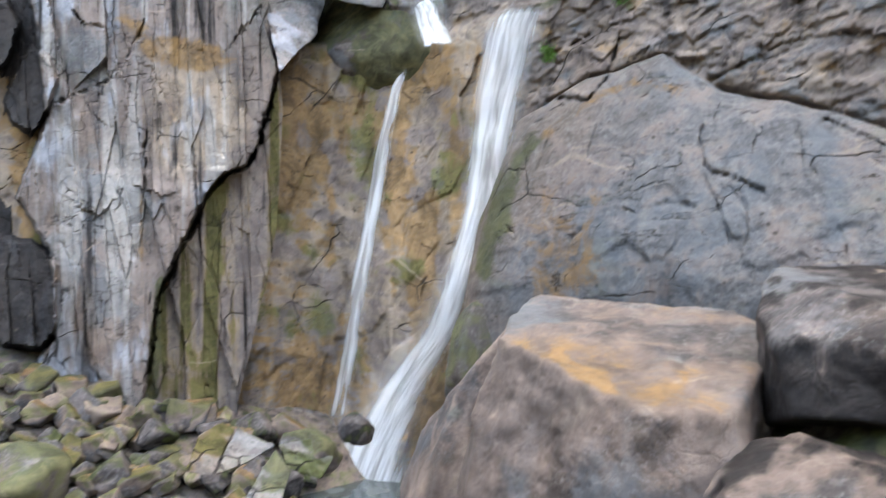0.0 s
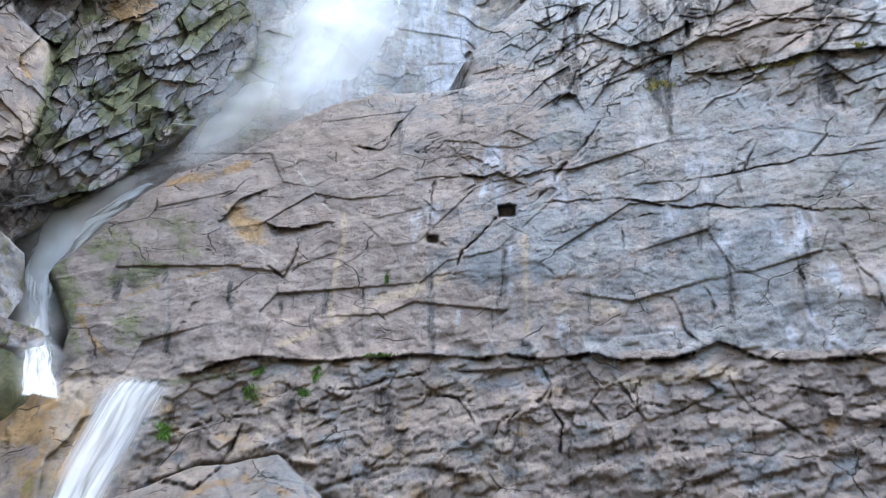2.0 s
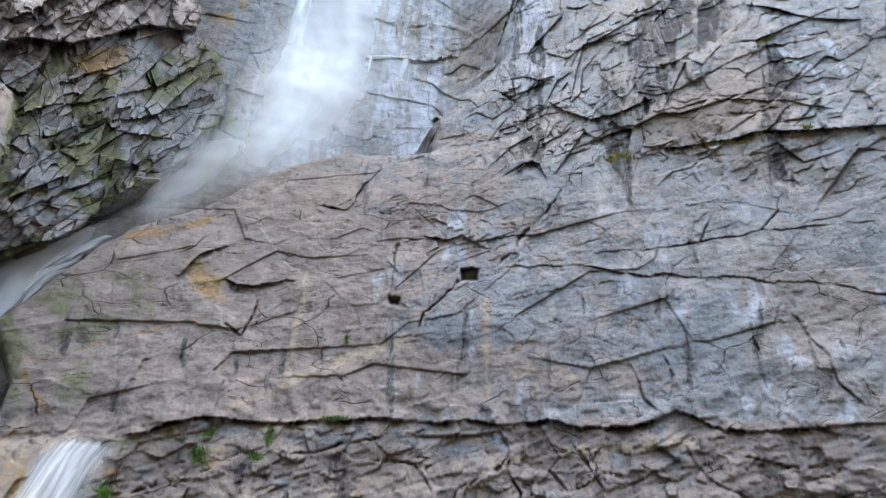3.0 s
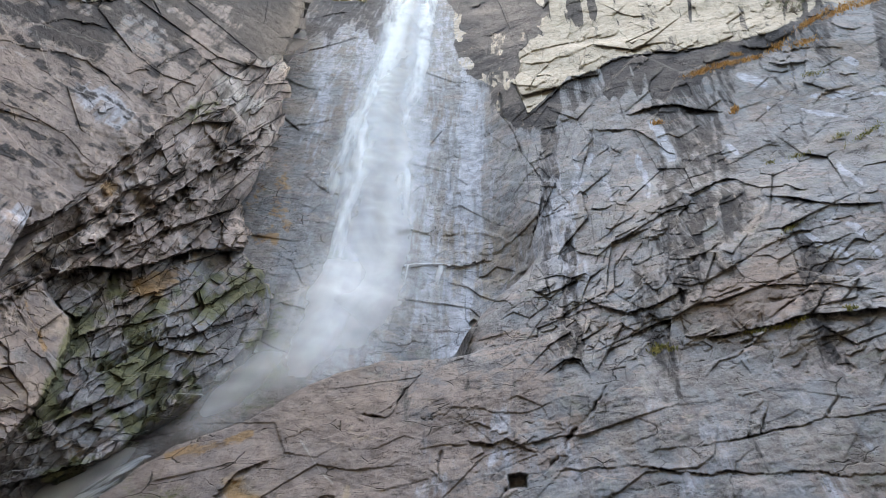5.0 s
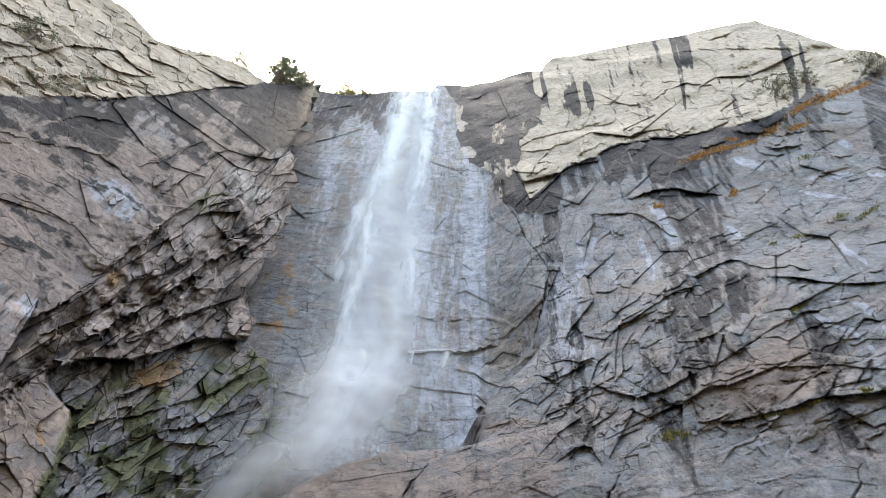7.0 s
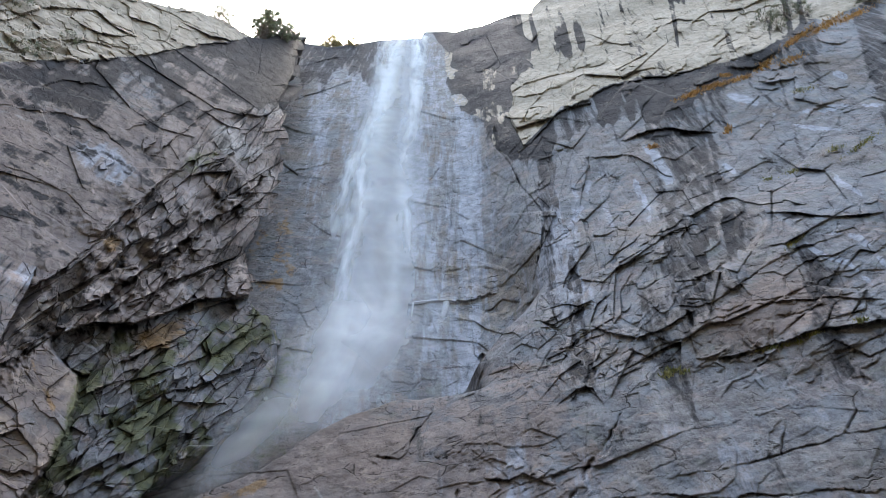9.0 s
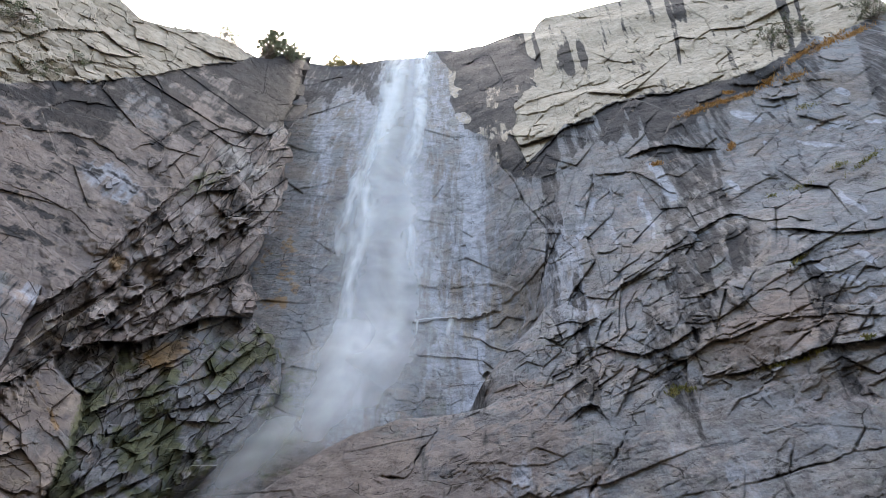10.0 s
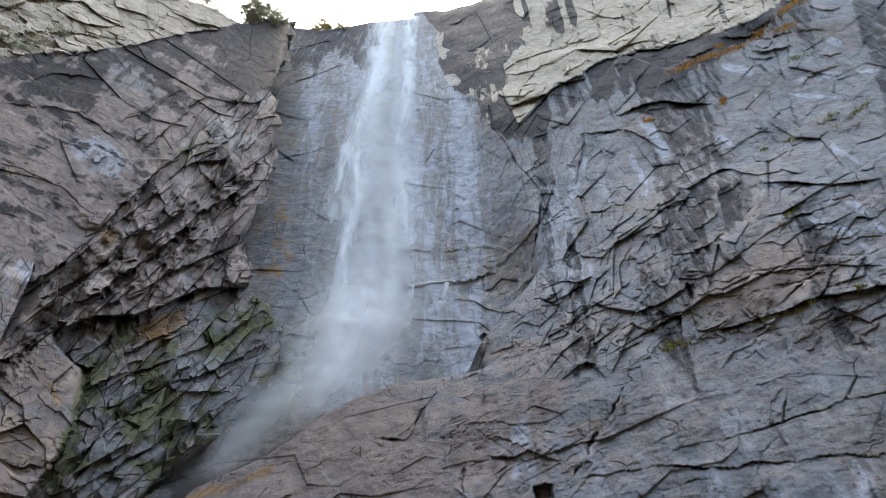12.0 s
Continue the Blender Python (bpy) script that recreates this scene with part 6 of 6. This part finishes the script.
water_part("strand", low, course(LOW, [(9.25, 0.15, 1.19, 0.9), (9.1, 0.5, 1.31, 1.0), (8.98, 1.2, 1.25, 0.95), (8.82, 2.0, 1.19, 0.9), (8.65, 2.9, 1.00, 0.9), (8.5, 3.7, 0.81, 1.0), (8.3, 4.4, 0.69, 1.0), (8.1, 5.1, 0.62, 1.0), (7.88, 5.8, 0.69, 1.0), (7.5, 6.4, 0.94, 1.0), (7.1, 7.0, 1.25, 1.0), (6.75, 7.8, 1.75, 1.0), (6.5, 8.6, 2.25, 1.0), (6.3, 9.6, 2.75, 1.0)], 0.6), 14, CASCADE, "broad right strand", wander=0.2, edge=1.5, fade=(0.01, 0.02), across=40)
water_part("haze", low, course(LOW, [(8.6, 3.6, 0.9, 0.0), (8.1, 4.8, 1.2, 0.3), (7.6, 5.8, 1.4, 0.34), (7.0, 6.8, 1.8, 0.3), (6.5, 7.8, 2.2, 0.2)], 1.2), 15, MIST, "thin spray", wander=0.2, fade=(0.2, 0.2), edge=2.2)


def pool():
    r = np.linspace(0, 1, 20)[:, None]
    a = np.linspace(0, 2 * math.pi, 64, endpoint=False)[None]
    x, y = -25 + 9 * r * np.cos(a), 30.5 + 6 * r * np.sin(a)
    me = grid_mesh("water", x, y, -12.6 + 0.08 * fbm(x, y, 0.8, 3, 821), POOL, wrap=True)
    return tagged(new("water", me), "dark churning water of the plunge pool", "water", kind="structure")


POOL = plain_material("pool_water", (0.03, 0.04, 0.04), (0.07, 0.08, 0.08), 0.8, 0.08)
pool()


# ---- plants ----
def leaf_cloud(rng, centre, radius, count, size, flat=0.8):
    v, f = [], []
    for _ in range(count):
        d = Vector((rng.gauss(0, 1), rng.gauss(0, 1), rng.gauss(0, flat)))
        d = d.normalized() * radius * rng.random() ** 0.4
        p = Vector(centre) + d
        a = Vector((rng.gauss(0, 1), rng.gauss(0, 1), rng.gauss(0, 1))).normalized() * size
        b = a.orthogonal().normalized() * size * 0.6
        k = len(v)
        v += [p - a, p + b, p + a, p - b]
        f.append((k, k + 1, k + 2, k + 3))
    return v, f


def limb(bm, a, b, ra, rb, sides=6):
    """A tapered limb from a to b."""
    a, b = Vector(a), Vector(b)
    q = (b - a).to_track_quat("Z", "Y")
    rings = []
    for p, r in ((a, ra), (b, rb)):
        rings.append([bm.verts.new(p + q @ Vector((r * math.cos(2 * math.pi * k / sides), r * math.sin(2 * math.pi * k / sides), 0))) for k in range(sides)])
    for k in range(sides):
        bm.faces.new((rings[0][k], rings[0][(k + 1) % sides], rings[1][(k + 1) % sides], rings[1][k]))
    bm.faces.new(rings[1])


def tree(at, height, spread, seed, leaves, label, name="tree", leafy=60):
    rng = random.Random(seed)
    base = tagged(new(name), label, "tree" if name == "tree" else "shrub", "brink plants")
    base.location = at
    bm = bmesh.new()
    top = Vector((rng.uniform(-0.2, 0.2), rng.uniform(-0.2, 0.2), 0.6)) * height
    limb(bm, (0, 0, -0.6), top * 0.5, 0.035 * height, 0.025 * height)
    limb(bm, top * 0.5, top, 0.025 * height, 0.012 * height)
    v, f = [], []
    for k in range(leafy):
        ang, up = rng.uniform(0, 6.28), rng.uniform(0.3, 1.0)
        tip = Vector((math.cos(ang) * spread * rng.uniform(0.25, 1.0), math.sin(ang) * spread * rng.uniform(0.25, 1.0), height * up))
        limb(bm, top * rng.uniform(0.35, 1.0), tip, 0.010 * height, 0.004 * height, 4)
        vv, ff = leaf_cloud(rng, tip, spread * rng.uniform(0.12, 0.26), 44, 0.022 * height)
        n0 = len(v)
        v += vv
        f += [tuple(i + n0 for i in q) for q in ff]
    me = bpy.data.meshes.new("trunk")
    bm.to_mesh(me)
    bm.free()
    me.materials.append(BARK)
    part("trunk", me, base)
    part("crown", cloud_mesh("crown", v, f, leaves), base)
    return base


def rim(u, v):
    return tuple(float(q) for q in on_left(u, v, -1.0)[0, 0])


tree(rim(4.70, 0.92), 13.0, 3.2, 1, LEAF, "dark green small tree at the cliff brink")
tree(rim(4.95, 0.94), 10.0, 3.2, 2, LEAF, "dark green bushy tree at the cliff brink")
tree(rim(5.2, 0.93), 6.0, 2.8, 3, LEAF, "low dark green bush at the cliff brink", "bush")
tree(rim(4.02, 0.58), 5.0, 2.2, 7, LEAF, "small green bush on the dome's edge", "bush")
for u, v, h, k in ((1.3, 1.15, 4.0, 14), (0.15, 0.35, 5.5, 15), (0.35, 1.2, 3.4, 16), (0.75, 1.2, 2.6, 17)):
    tree(rim(u, v), h, h * 0.6, k, LEAF, "low green shrub in a crack of the pale dome", "bush", 34)


def ledge_spot(u, v):
    return tuple(float(q) for q in on_cliff(HIGH, u, v, -0.3)[0, 0])


tree((-33.2, 67.0, 203.0), 13.0, 4.2, 4, LEAF_GOLD, "yellow-green tree on the skyline")
tree((-29.6, 66.8, 201.6), 13.0, 4.8, 5, LEAF_GOLD, "yellow-green bushy tree beside the brink")
tree((-26.2, 66.4, 201.8), 9.5, 3.6, 6, LEAF_GOLD, "low yellow-green bush beside the brink", "bush")
for u, v, h, k in ((13.75, 0.72, 6.0, 8), (14.1, 0.62, 7.0, 9), (13.95, 0.85, 5.0, 10), (14.35, 0.55, 5.5, 11), (15.55, 0.2, 8.0, 12), (15.75, 0.35, 8.0, 13)):
    tree(ledge_spot(u, v), h, h * 0.55, k, LEAF, "grey-green shrub on a granite ledge", "bush", 40)


def tufts(name, label, chart, patches, material, seed, blade, per=70):
    """Grass and herbs rooted in the cliff: many bent blades, in patches of (u, v, half length, half width, turn) on a chart."""
    rng = random.Random(seed)
    us, vs = [], []
    for cu, cv, ru, rv, turn in patches:
        c, k = math.cos(radians(turn)), math.sin(radians(turn))
        for _ in range(int(per * max(1.0, ru * rv * 150))):
            a, b = rng.gauss(0, 0.45) * ru, rng.gauss(0, 0.45) * rv
            us.append(cu + a * c - b * k)
            vs.append(cv + a * k + b * c)
    v, f = [], []
    for x, y, z in on_cliff(chart, np.array(us), np.array(vs))[0]:
        h = blade * rng.uniform(0.5, 1.3)
        lean = Vector((rng.gauss(0, 0.5), -abs(rng.gauss(0.4, 0.3)), 1)).normalized() * h
        side = Vector((rng.gauss(0, 1), rng.gauss(0, 1), 0)).normalized() * h * 0.16
        p = Vector((x, y + 0.05, z))
        k = len(v)
        v += [p - side, p + side, p + lean * 0.6 + side * 0.7, p + lean + Vector((0, -0.2 * h, -0.15 * h))]
        f.append((k, k + 1, k + 2, k + 3))
    return tagged(new(name, cloud_mesh(name, v, f, material)), label, "plants", kind="stuff")


tufts("dry_grass", "orange dry grass on the cliff's sloping ledges", HIGH, [(12.35, 1.93, 0.32, 0.05, -20), (12.75, 1.78, 0.30, 0.05, -14), (13.2, 1.66, 0.25, 0.05, -20), (13.65, 1.42, 0.2, 0.07, -25), (14.1, 1.33, 0.25, 0.06, -20), (14.2, 0.95, 0.4, 0.06, -35), (14.7, 0.72, 0.4, 0.07, -30), (15.2, 0.55, 0.4, 0.06, -25), (12.95, 1.6, 0.12, 0.03, 0), (11.65, 2.86, 0.12, 0.03, -5), (13.0, 2.55, 0.08, 0.08, 0)], DRY_GRASS, 901, 0.55, 150)
tufts("cliff_grass", "yellow-green grass along cracks of the slab", HIGH, [(14.2, 3.28, 0.25, 0.04, -20), (13.7, 3.43, 0.10, 0.04, 0), (15.4, 2.8, 0.4, 0.05, -35), (14.9, 2.9, 0.2, 0.05, -20), (12.1, 6.85, 0.25, 0.06, 5), (13.9, 6.42, 0.6, 0.025, -12), (14.5, 6.2, 0.2, 0.03, -12), (14.2, 4.55, 0.2, 0.04, -30), (14.3, 1.85, 0.3, 0.05, -12), (11.9, 6.92, 0.1, 0.06, 0), (15.4, 5.95, 0.12, 0.03, 0)], GREEN_GRASS, 903, 0.34, 120)
tufts("ferns", "bright green ferns and moss tufts in damp cracks", MID, [(4.1, 7.3, 0.08, 0.12, 40), (3.9, 7.7, 0.12, 0.15, 0), (6.3, 7.03, 0.3, 0.02, 0), (5.15, 7.35, 0.08, 0.15, 10), (6.45, 5.65, 0.04, 0.12, 0), (4.9, 7.7, 0.12, 0.08, 0), (2.3, 8.4, 0.15, 0.2, 0)], FERN, 905, 0.26, 160)
